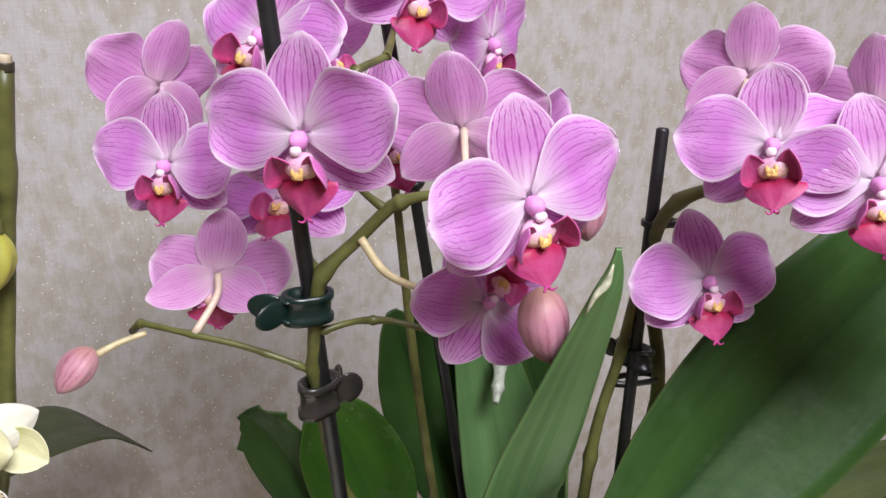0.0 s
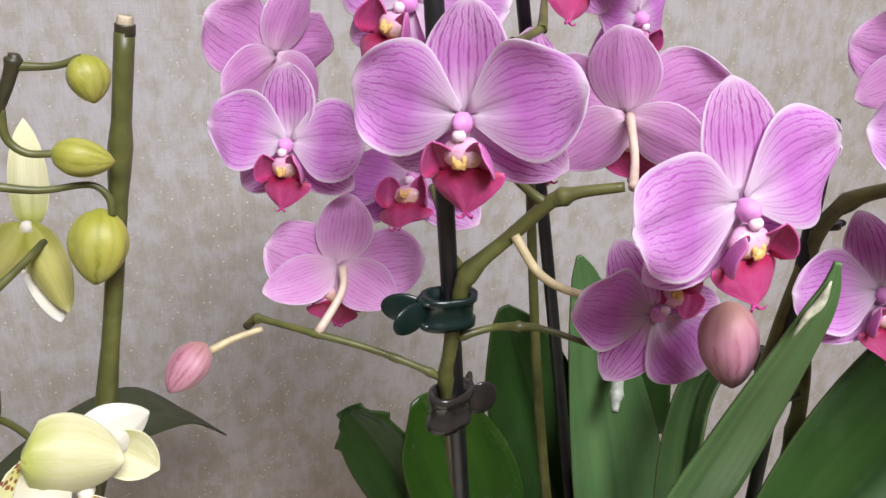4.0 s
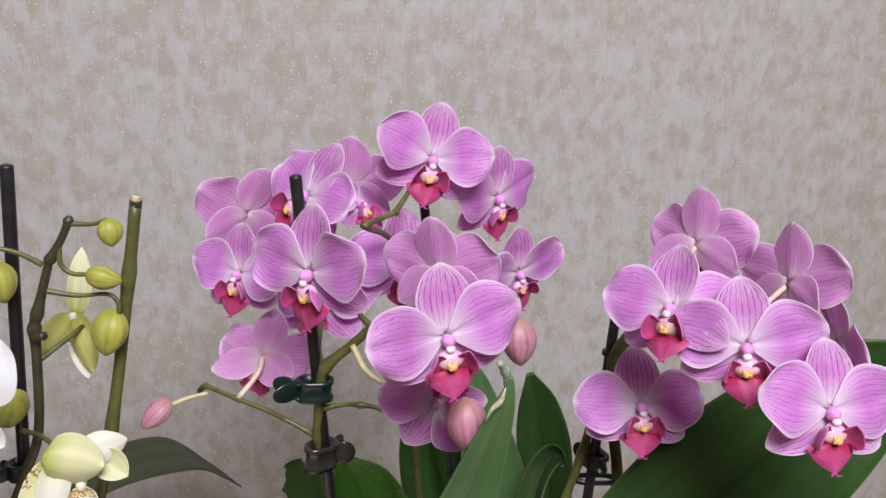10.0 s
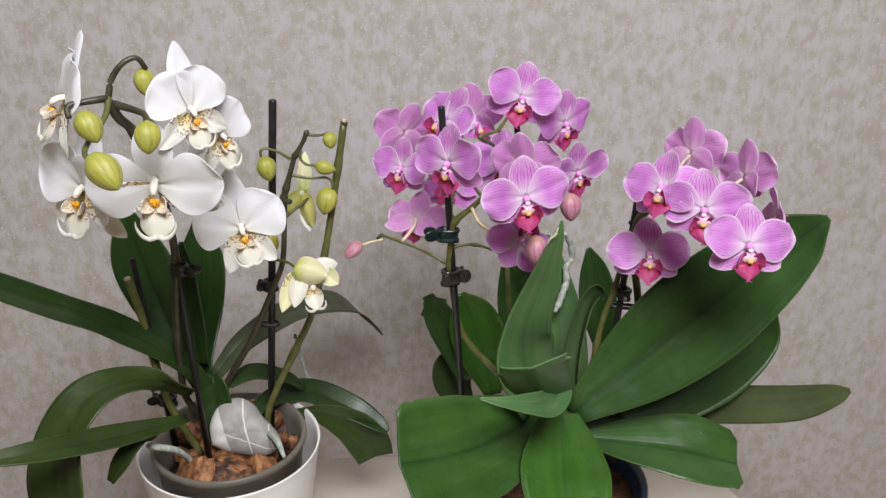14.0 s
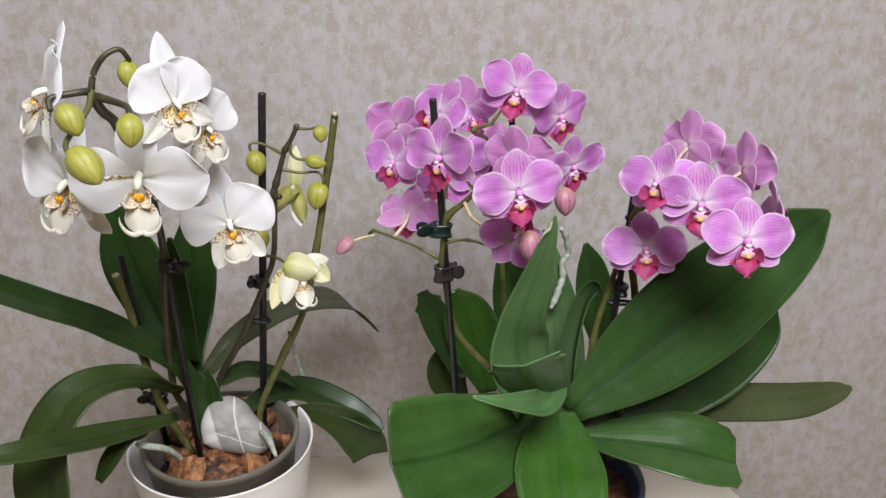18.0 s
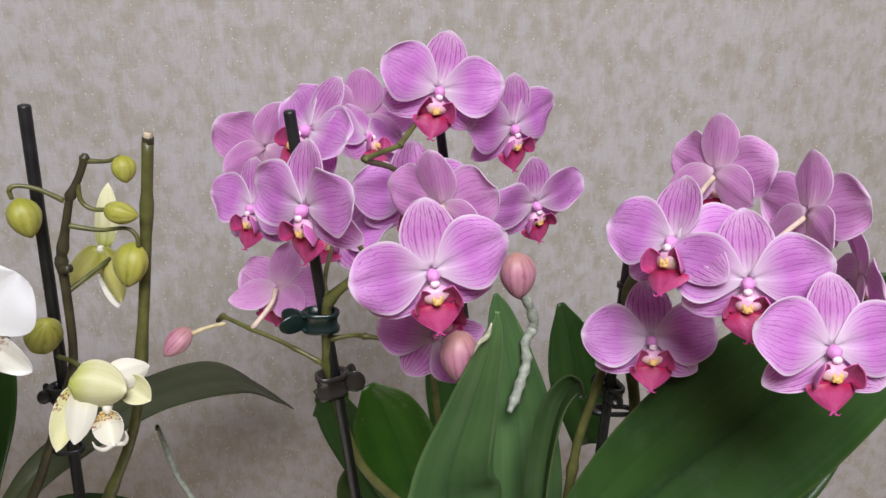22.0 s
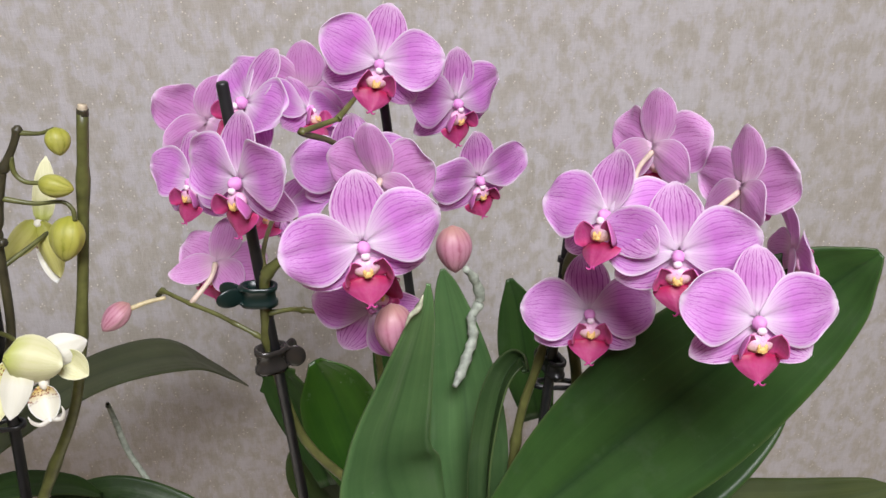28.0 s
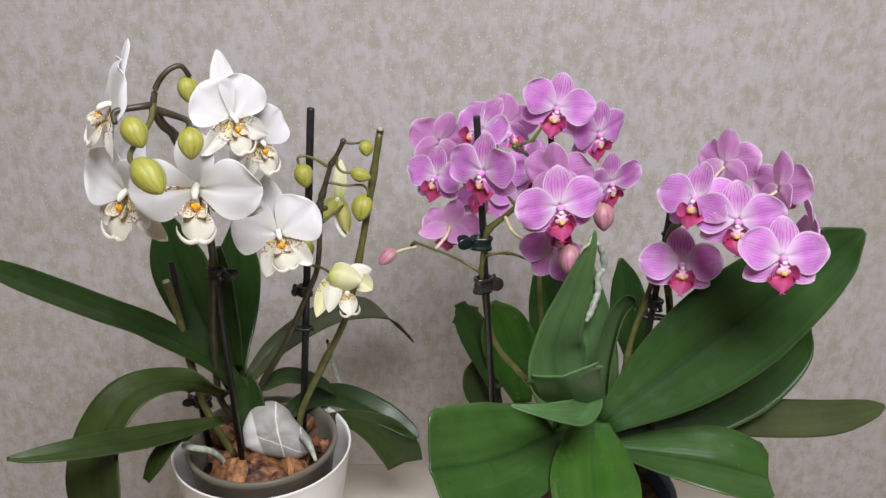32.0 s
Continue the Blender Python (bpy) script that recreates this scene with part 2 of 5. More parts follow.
def leaf_material(name, dark, light, rib, gloss, shine=0.3, dry=0.0):
    """u runs across a leaf and v along it: long veins, a darker rib, dull patches and a waxy sheen."""
    m, t, b = material(name)
    uv, o = coords(t, "UV"), coords(t)
    sep = t.nodes.new("ShaderNodeSeparateXYZ")
    link(t, uv, sep.inputs[0])
    side = math_node(t, "ABSOLUTE", math_node(t, "MULTIPLY_ADD", sep.outputs[0], 2.0, -1.0))
    big = noise_tex(t, o, 20, 4, 0.6)
    streak = noise_tex(t, scaled(t, uv, 46, 1.6, 1), 1.0, 5, 0.65)
    band = noise_tex(t, scaled(t, uv, 5, 0.6, 1), 1.0, 2, 0.5)
    f = math_node(t, "MULTIPLY_ADD", big, 0.5, math_node(t, "MULTIPLY_ADD", streak, 0.12, math_node(t, "MULTIPLY", band, 0.38)))
    col = ramp(t, f, [(0.36, dark), (0.5, tuple(0.5 * (p + q) for p, q in zip(dark, light))), (0.64, light)])
    vein = ramp(t, noise_tex(t, scaled(t, uv, 70, 0.5, 1), 1.0, 2), [(0.6, grey(0)), (0.68, grey(1))])
    col = mix(t, math_node(t, "MULTIPLY", vein, 0.1), col, tuple(1.5 * p + 0.012 for p in light))
    col = mix(t, ramp(t, side, [(0.0, grey(0.6)), (0.035, grey(0.25)), (0.09, grey(0))]), col, rib)
    col = mix(t, ramp(t, side, [(0.965, grey(0)), (0.995, grey(0.2))]), col, (0.16, 0.2, 0.07))
    dust = ramp(t, noise_tex(t, o, 60, 6, 0.7), [(0.52, grey(0)), (0.72, grey(1))])
    col = mix(t, math_node(t, "MULTIPLY", dust, 0.14), col, (0.1, 0.14, 0.08))
    fleck = node(t, "ShaderNodeTexVoronoi", Scale=160.0)
    link(t, o, fleck.inputs["Vector"])
    few = ramp(t, noise_tex(t, o, 30, 2), [(0.6, grey(0)), (0.68, grey(1))])
    spot = math_node(t, "MULTIPLY", ramp(t, fleck.outputs["Distance"], [(0.05, grey(1)), (0.1, grey(0))]), few)
    col = mix(t, math_node(t, "MULTIPLY", spot, 0.5), col, (0.25, 0.28, 0.2))
    if dry:
        ragged = math_node(t, "MULTIPLY_ADD", noise_tex(t, o, 260, 4, 0.7), 0.05, sep.outputs[1])
        col = mix(t, ramp(t, ragged, [(1.018 - dry, grey(0)), (1.03 - dry, grey(0.9))]), col, (0.2, 0.135, 0.06))
    link(t, col, b.inputs["Base Color"])
    rough = math_node(t, "MULTIPLY_ADD", noise_tex(t, o, 45, 4), 0.22, math_node(t, "MULTIPLY_ADD", dust, 0.1, gloss - 0.1))
    link(t, rough, b.inputs["Roughness"])
    b.inputs["Specular IOR Level"].default_value = shine
    height = math_node(t, "MULTIPLY_ADD", streak, 0.14, math_node(t, "MULTIPLY_ADD", band, 1.9, math_node(t, "MULTIPLY", noise_tex(t, o, 240, 3), 0.35)))
    bump(t, b, height, 0.2, 0.0016)
    thin(t, b, mix(t, 0.5, col, (0.1, 0.25, 0.02)), 0.08)
    return m


leaf_mat = leaf_material("leaf_green", (0.017, 0.046, 0.011), (0.037, 0.09, 0.019), (0.009, 0.028, 0.008), 0.32)
leaf_worn = leaf_material("leaf_worn", (0.02, 0.056, 0.011), (0.045, 0.11, 0.02), (0.01, 0.032, 0.008), 0.3, 0.36, 0.012)
# brighter green, raised further to stand for light on the round and front leaves
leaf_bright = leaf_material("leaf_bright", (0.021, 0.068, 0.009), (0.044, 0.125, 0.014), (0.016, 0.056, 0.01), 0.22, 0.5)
leaf_olive = leaf_material("leaf_olive", (0.02, 0.046, 0.014), (0.044, 0.083, 0.026), (0.016, 0.034, 0.012), 0.38)
leaf_back = leaf_material("leaf_back", (0.032, 0.044, 0.012), (0.062, 0.078, 0.022), (0.034, 0.05, 0.014), 0.62, 0.16)
# grey-green, raised so that the base colour stands for the leaves' glossy reflection
leaf_grey = leaf_material("leaf_grey", (0.055, 0.125, 0.042), (0.108, 0.21, 0.075), (0.052, 0.11, 0.04), 0.32, 0.4)
leaf_dark = leaf_material("leaf_dark", (0.011, 0.028, 0.006), (0.028, 0.06, 0.012), (0.01, 0.024, 0.006), 0.34)
leaf_dull = leaf_material("leaf_dull", (0.018, 0.034, 0.007), (0.04, 0.064, 0.013), (0.013, 0.025, 0.006), 0.4)
# lighter copy of the olive leaf, with the light on it put into the colour
leaf_lit = leaf_material("leaf_lit", (0.045, 0.058, 0.026), (0.085, 0.1, 0.048), (0.03, 0.042, 0.02), 0.42)
stem_mat = plain("stem_green", (0.1, 0.105, 0.03), 0.42, 0, 0.35, 120)
stem_dark = plain("stem_dark", (0.045, 0.04, 0.02), 0.45, 0, 0.4, 140)
pedicel_mat = plain("pedicel_pale", (0.5, 0.42, 0.24), 0.45, 0, 0.25, 200)
pedicel_white = plain("pedicel_white", (0.6, 0.47, 0.38), 0.45, 0, 0.2, 200)
bud_green = petal_material("bud_green", (0.36, 0.35, 0.022), (0.2, 0.215, 0.01), (0.42, 0.4, 0.06), (0.28, 0.29, 0.015), 0.85, 3.0, share=0.05)
bud_pink = petal_material("bud_pink", (0.46, 0.18, 0.26), (0.25, 0.05, 0.09), (0.5, 0.27, 0.29), (0.4, 0.22, 0.16), 0.8, 4.0, share=0.05)
stake_mat = plain("stake_black", (0.012, 0.012, 0.014), 0.42, 0, 0.4, 150)
clip_black = plain("clip_black", (0.012, 0.013, 0.014), 0.35)
clip_green = plain("clip_dark_green", (0.005, 0.016, 0.014), 0.3)
clip_grey = plain("clip_grey", (0.04, 0.036, 0.033), 0.22, 0.3)
root_mat = plain("root_silver", (0.36, 0.4, 0.33), 0.6, 0, 0.35, 250)
tear_mat = plain("dry_tear", (0.42, 0.43, 0.31), 0.8, 0, 0.4, 400)
cut_mat = plain("cut_end", (0.5, 0.42, 0.3), 0.7, 0, 0.3, 300)
pot_white = plain("pot_cream", (0.74, 0.72, 0.69), 0.4, 0, 0.03, 40)
pot_blue = plain("pot_blue", (0.03, 0.05, 0.1), 0.3, 0, 0.15, 40)
table_white = plain("table_cream", (0.93, 0.87, 0.75), 0.28, 0, 0.03, 15)


def clear_pot():
    m, t, b = material("pot_clear")
    b.inputs["Base Color"].default_value = (0.34, 0.31, 0.25, 1)
    b.inputs["Roughness"].default_value = 0.3
    b.inputs["Transmission Weight"].default_value = 0.6
    b.inputs["IOR"].default_value = 1.3
    return m


# near-black filling that stands for the shade in gaps between the bark chips
soil_mat = plain("soil_shade", (0.03, 0.015, 0.01), 0.9, 0, 0.5, 200)


def bark():
    m, t, b = material("bark")
    o = coords(t)
    n = noise_tex(t, scaled(t, o, 0.9, 1.3, 1.3), 90, 6, 0.7)
    which = t.nodes.new("ShaderNodeObjectInfo").outputs["Random"]
    f = math_node(t, "MULTIPLY_ADD", which, 0.16, math_node(t, "SUBTRACT", n, 0.05))
    link(t, ramp(t, f, [(0.36, (0.014, 0.006, 0.003)), (0.47, (0.1, 0.038, 0.016)), (0.58, (0.27, 0.115, 0.045)), (0.7, (0.44, 0.22, 0.09))]), b.inputs["Base Color"])
    b.inputs["Roughness"].default_value = 0.55
    bump(t, b, n, 1.0, 0.003)
    return m


def pebble():
    m, t, b = material("pebble_grey")
    o = coords(t)
    sep = t.nodes.new("ShaderNodeSeparateXYZ")
    link(t, o, sep.inputs[0])
    x, z = sep.outputs[0], sep.outputs[2]
    wob = math_node(t, "MULTIPLY_ADD", noise_tex(t, o, 70, 3), 0.004, -0.002)
    base = ramp(t, noise_tex(t, o, 120, 5), [(0.3, (0.25, 0.245, 0.225)), (0.7, (0.34, 0.335, 0.31))])
    edge = math_node(t, "ADD", math_node(t, "MULTIPLY_ADD", z, 0.306, x), math_node(t, "ADD", wob, 0.0143))
    col = mix(t, ramp(t, math_node(t, "MULTIPLY_ADD", edge, 250.0, 0.5), [(0.35, grey(1)), (0.65, grey(0))]), base, (0.6, 0.59, 0.56))
    for slope_x, slope_z, shift, width in ((1.0, 0.18, -0.003, 0.0006), (0.4, 1.0, 0.0075, 0.0004), (1.0, 0.13, -0.0205, 0.0005)):
        line = math_node(t, "ADD", math_node(t, "MULTIPLY", x, slope_x), math_node(t, "MULTIPLY_ADD", z, slope_z, shift))
        line = math_node(t, "ABSOLUTE", math_node(t, "ADD", line, wob))
        col = mix(t, ramp(t, math_node(t, "DIVIDE", line, 2.0 * width), [(0.35, grey(0.9)), (0.6, grey(0))]), col, (0.68, 0.66, 0.62))
    link(t, col, b.inputs["Base Color"])
    b.inputs["Roughness"].default_value = 0.6
    bump(t, b, noise_tex(t, o, 300, 4), 0.2, 0.0005)
    return m


def wallpaper():
    """Lilac-grey and tan mottling in brushed patches, crossed threads, and fine gold and silver glitter on the tan."""
    m, t, b = material("wallpaper")
    o = coords(t)
    warp = t.nodes.new("ShaderNodeVectorMath")
    warp.operation = "MULTIPLY_ADD"
    wob = node(t, "ShaderNodeTexNoise", Scale=70.0, Detail=4.0, Roughness=0.65)
    link(t, o, wob.inputs["Vector"])
    link(t, wob.outputs["Color"], warp.inputs[0])
    warp.inputs[1].default_value = (0.012, 0.0, 0.018)
    link(t, o, warp.inputs[2])
    w = warp.outputs[0]
    blot = noise_tex(t, scaled(t, w, 1.0, 1.0, 0.6), 84, 5, 0.68, 0.3)
    cell = node(t, "ShaderNodeTexVoronoi", Scale=88.0)
    cell.feature = "SMOOTH_F1"
    link(t, w, cell.inputs["Vector"])
    big = noise_tex(t, o, 8, 3)
    mid = noise_tex(t, scaled(t, o, 1.0, 1.0, 0.5), 190, 4, 0.65, 0.3)
    streak = noise_tex(t, scaled(t, o, 1.0, 1.0, 0.3), 420, 3, 0.6)
    weave = noise_tex(t, scaled(t, o, 0.12, 1.0, 1.0), 1300, 2)
    warpy = noise_tex(t, scaled(t, o, 1.0, 1.0, 0.1), 1100, 2)
    f = math_node(t, "MULTIPLY_ADD", streak, 0.1, math_node(t, "MULTIPLY_ADD", mid, 0.22, math_node(t, "MULTIPLY", blot, 0.6)))
    f = math_node(t, "MULTIPLY_ADD", cell.outputs["Distance"], 0.2, math_node(t, "SUBTRACT", f, 0.075))
    f = math_node(t, "MULTIPLY_ADD", big, 0.14, math_node(t, "SUBTRACT", f, 0.04))
    col = ramp(t, f, [(0.4, (0.398, 0.37, 0.323)), (0.47, (0.435, 0.409, 0.372)), (0.5, (0.453, 0.431, 0.408)), (0.535, (0.475, 0.456, 0.455)), (0.6, (0.505, 0.488, 0.495))])
    thread = math_node(t, "MULTIPLY_ADD", weave, 0.3, math_node(t, "MULTIPLY_ADD", warpy, 0.3, 0.7))
    shade = t.nodes.new("ShaderNodeCombineColor")
    for k in range(3):
        link(t, thread, shade.inputs[k])
    col = mix(t, 0.6, col, shade.outputs[0], "MULTIPLY")
    tan = ramp(t, f, [(0.47, grey(1)), (0.56, grey(0.1))])
    glit = None
    for scale, share in ((340.0, 0.95), (560.0, 0.86), (900.0, 0.8)):
        vor = node(t, "ShaderNodeTexVoronoi", Scale=scale)
        link(t, o, vor.inputs["Vector"])
        few = ramp(t, vor.outputs["Color"], [(share, grey(0)), (share + 0.02, grey(1))])
        dot = ramp(t, vor.outputs["Distance"], [(0.22, grey(1)), (0.38, grey(0))])
        one = math_node(t, "MULTIPLY", few, dot)
        glit = one if glit is None else math_node(t, "MAXIMUM", glit, one)
    glit = math_node(t, "MULTIPLY", glit, tan)
    col = mix(t, math_node(t, "MULTIPLY", glit, 0.75), col, (0.93, 0.9, 0.82))
    link(t, col, b.inputs["Base Color"])
    link(t, math_node(t, "MULTIPLY", glit, 0.5), b.inputs["Metallic"])
    link(t, math_node(t, "MULTIPLY_ADD", glit, -0.4, 0.72), b.inputs["Roughness"])
    height = math_node(t, "ADD", math_node(t, "ADD", f, math_node(t, "MULTIPLY", weave, 0.35)), math_node(t, "MULTIPLY", warpy, 0.35))
    bump(t, b, height, 0.4, 0.0013)
    return m


clear_mat, bark_mat, pebble_mat, wall_mat = clear_pot(), bark(), pebble(), wallpaper()
# colours of the unseen room, tuned for the light they bounce onto the plants
bounce_paint = plain("bounce_paint", (0.55, 0.485, 0.38), 0.8, 0, 0.04, 5)
floor_mat = plain("floor_bounce", (0.46, 0.34, 0.22), 0.5, 0, 0.2, 8)
ceiling_mat = plain("ceiling_paint", (0.8, 0.79, 0.77), 0.9, 0, 0.02, 5)

# ---- building helpers ----
PLACE = {}


def put(ob, m, parent=None):
    PLACE[ob] = m
    if parent is not None:
        ob.parent = parent
        ob.matrix_basis = PLACE[parent].inverted() @ m
    else:
        ob.matrix_basis = m
    return ob


def mesh_of(name, bm, mats, smooth=True):
    me = bpy.data.meshes.new(name)
    bm.normal_update()
    bm.to_mesh(me)
    bm.free()
    for mm in mats if isinstance(mats, (list, tuple)) else (mats,):
        me.materials.append(mm)
    if smooth:
        me.shade_smooth()
    return me


def part(name, bm, mats, parent, label="", m=None, smooth=True):
    ob = new(name, mesh_of(name, bm, mats, smooth))
    put(ob, m if m is not None else PLACE[parent].copy(), parent)
    if label:
        tagged(ob, label)
    return ob


def thing(name, label, category, group="", kind="", at=(0, 0, 0), bm=None, mats=None, smooth=True):
    ob = new(name, mesh_of(name, bm, mats, smooth) if bm else None)
    put(ob, Matrix.Translation(at))
    return tagged(ob, label, category, group, kind)


def spline(pts, per=6):
    """Points along a smooth curve through pts (any dimension)."""
    p = np.array(pts, float)
    p = np.vstack([2 * p[0] - p[1], p, 2 * p[-1] - p[-2]])
    out = []
    for k in range(1, len(p) - 2):
        a, b, c, d = p[k - 1 : k + 3]
        for s in np.arange(per) / per:
            out.append(0.5 * (2 * b + (c - a) * s + (2 * a - 5 * b + 4 * c - d) * s**2 + (3 * b - a - 3 * c + d) * s**3))
    out.append(p[-2])
    return np.array(out)


def tube(bm, pts, radii, sides=8, per=5, nodes=()):
    """A round stem through pts; radii go with pts."""
    radii = radii if hasattr(radii, "__len__") else [radii] * len(pts)
    q = spline([(*p, r) for p, r in zip(pts, radii)], per)
    rings, ref = [], Vector((0.3, 0.2, 0.93))
    for k, (x, y, z, r) in enumerate(q):
        tan = Vector(q[min(k + 1, len(q) - 1)][:3] - q[max(k - 1, 0)][:3]).normalized()
        a = tan.cross(ref)
        a = (a if a.length > 1e-4 else tan.cross(Vector((1, 0, 0)))).normalized()
        b = tan.cross(a)
        swell = 1 + sum(0.35 * math.exp(-(((k / (len(q) - 1)) - s) / 0.02) ** 2) for s in nodes)
        rings.append([bm.verts.new(Vector((x, y, z)) + (a * math.cos(w) + b * math.sin(w)) * r * swell) for w in (2 * math.pi * j / sides for j in range(sides))])
    for r0, r1 in zip(rings, rings[1:]):
        for j in range(sides):
            bm.faces.new((r0[j], r0[(j + 1) % sides], r1[(j + 1) % sides], r1[j]))
    bm.faces.new(rings[0])
    bm.faces.new(rings[-1][::-1])
    bmesh.ops.recalc_face_normals(bm, faces=bm.faces[:])
    return bm


def sheet(grid, uvs, thick):
    """A bmesh of a thin sheet over a grid of points: front faces take material 0, backs 1."""
    g = np.array(grid, float)
    nv, nu = g.shape[:2]
    du, dv = np.gradient(g, axis=1), np.gradient(g, axis=0)
    n = np.cross(du, dv)
    n /= np.linalg.norm(n, axis=2, keepdims=True) + 1e-12
    bm = bmesh.new()
    layer = bm.loops.layers.uv.new("UVMap")
    top = [[bm.verts.new(p) for p in row] for row in g + n * thick / 2]
    low = [[bm.verts.new(p) for p in row] for row in g - n * thick / 2]

    def face(vs, ids, mat):
        try:
            f = bm.faces.new(vs)
        except ValueError:
            return
        f.material_index = mat
        for lp, (i, j) in zip(f.loops, ids):
            lp[layer].uv = uvs[i][j]

    for i in range(nv - 1):
        for j in range(nu - 1):
            ids = ((i, j), (i, j + 1), (i + 1, j + 1), (i + 1, j))
            face([top[a][b] for a, b in ids], ids, 0)
            face([low[a][b] for a, b in ids[::-1]], ids[::-1], 1)
    rim = [(0, j) for j in range(nu)] + [(i, nu - 1) for i in range(1, nv)] + [(nv - 1, j) for j in range(nu - 2, -1, -1)] + [(i, 0) for i in range(nv - 2, 0, -1)]
    for a, b in zip(rim, rim[1:] + rim[:1]):
        face([top[a[0]][a[1]], low[a[0]][a[1]], low[b[0]][b[1]], top[b[0]][b[1]]], (a, a, b, b), 0)
    return bm


def petal_sheet(length, half, a=0.8, b=0.6, cup=0.1, bend=0.0, wave=0.02, base=0.06, nu=13, nv=15, thick=0.007, seed=0, twist=0.0, skew=0.0, root=None):
    """A petal from the origin along +y, with its face to +z; lengths in flower units."""
    rnd = random.Random(seed)
    ph = [rnd.uniform(0, 6.28) for _ in range(4)]
    grid, uvs = [], []
    for i in range(nv):
        v = i / (nv - 1)
        s = math.sin(0.5 * math.pi * v)
        w = half * (base / half * 0.5 * (1 - s) + max(0.0, math.sin(math.pi * min(1.0, s**a * 0.992))) ** (b if root is None else root + (b - root) * s))
        row, uvr = [], []
        for j in range(nu):
            u = math.sin((j / (nu - 1) * 2 - 1) * math.pi / 2)
            x = u * w + skew * s * s
            y = s * length * (1 - 0.025 * u * u * s)
            z = cup * u * u * w + bend * s * s * length + twist * u * s * half
            z += wave * (math.sin(5 * v + ph[0] + 2.2 * u) * abs(u) + 0.5 * math.sin(9 * v + ph[1] - 3 * u) * abs(u) ** 2) * s * min(1.0, 1.15 * w / half)
            z -= 0.02 * math.exp(-((u / 0.12) ** 2)) * (1 - v)
            row.append((x, y, z))
            uvr.append((0.5 + 0.5 * u, s))
        grid.append(row)
        uvs.append(uvr)
    return sheet(grid, uvs, thick)


def turned(angle, tilt=0.0, at=(0, 0, 0), lean=0.0):
    """Places a petal that grows along +y at an angle in the flower's plane (0: to the right), tipped forward by tilt."""
    return Matrix.Translation(at) @ Matrix.Rotation(radians(angle - 90), 4, "Z") @ Matrix.Rotation(radians(tilt), 4, "X") @ Matrix.Rotation(radians(lean), 4, "Y")


def blob(bm, at, size, seed=0, sub=2, rough=0.0, m=None):
    """A rounded lump, for columns, calli, chips and pebbles."""
    made = bmesh.ops.create_icosphere(bm, subdivisions=sub, radius=1.0)["verts"]
    for v in made:
        n = 1 + rough * noise.noise(v.co * 1.7 + Vector((seed, 2 * seed, 3)))
        co = Vector((v.co.x * size[0], v.co.y * size[1], v.co.z * size[2])) * n
        v.co = (m @ co if m else co) + Vector(at)
    return made


def facing(centre, face, up, size):
    z = Vector(face).normalized()
    x = Vector(up).cross(z).normalized()
    y = z.cross(x)
    return Matrix.Translation(centre) @ Matrix((x, y, z)).transposed().to_4x4() @ Matrix.Scale(size, 4)


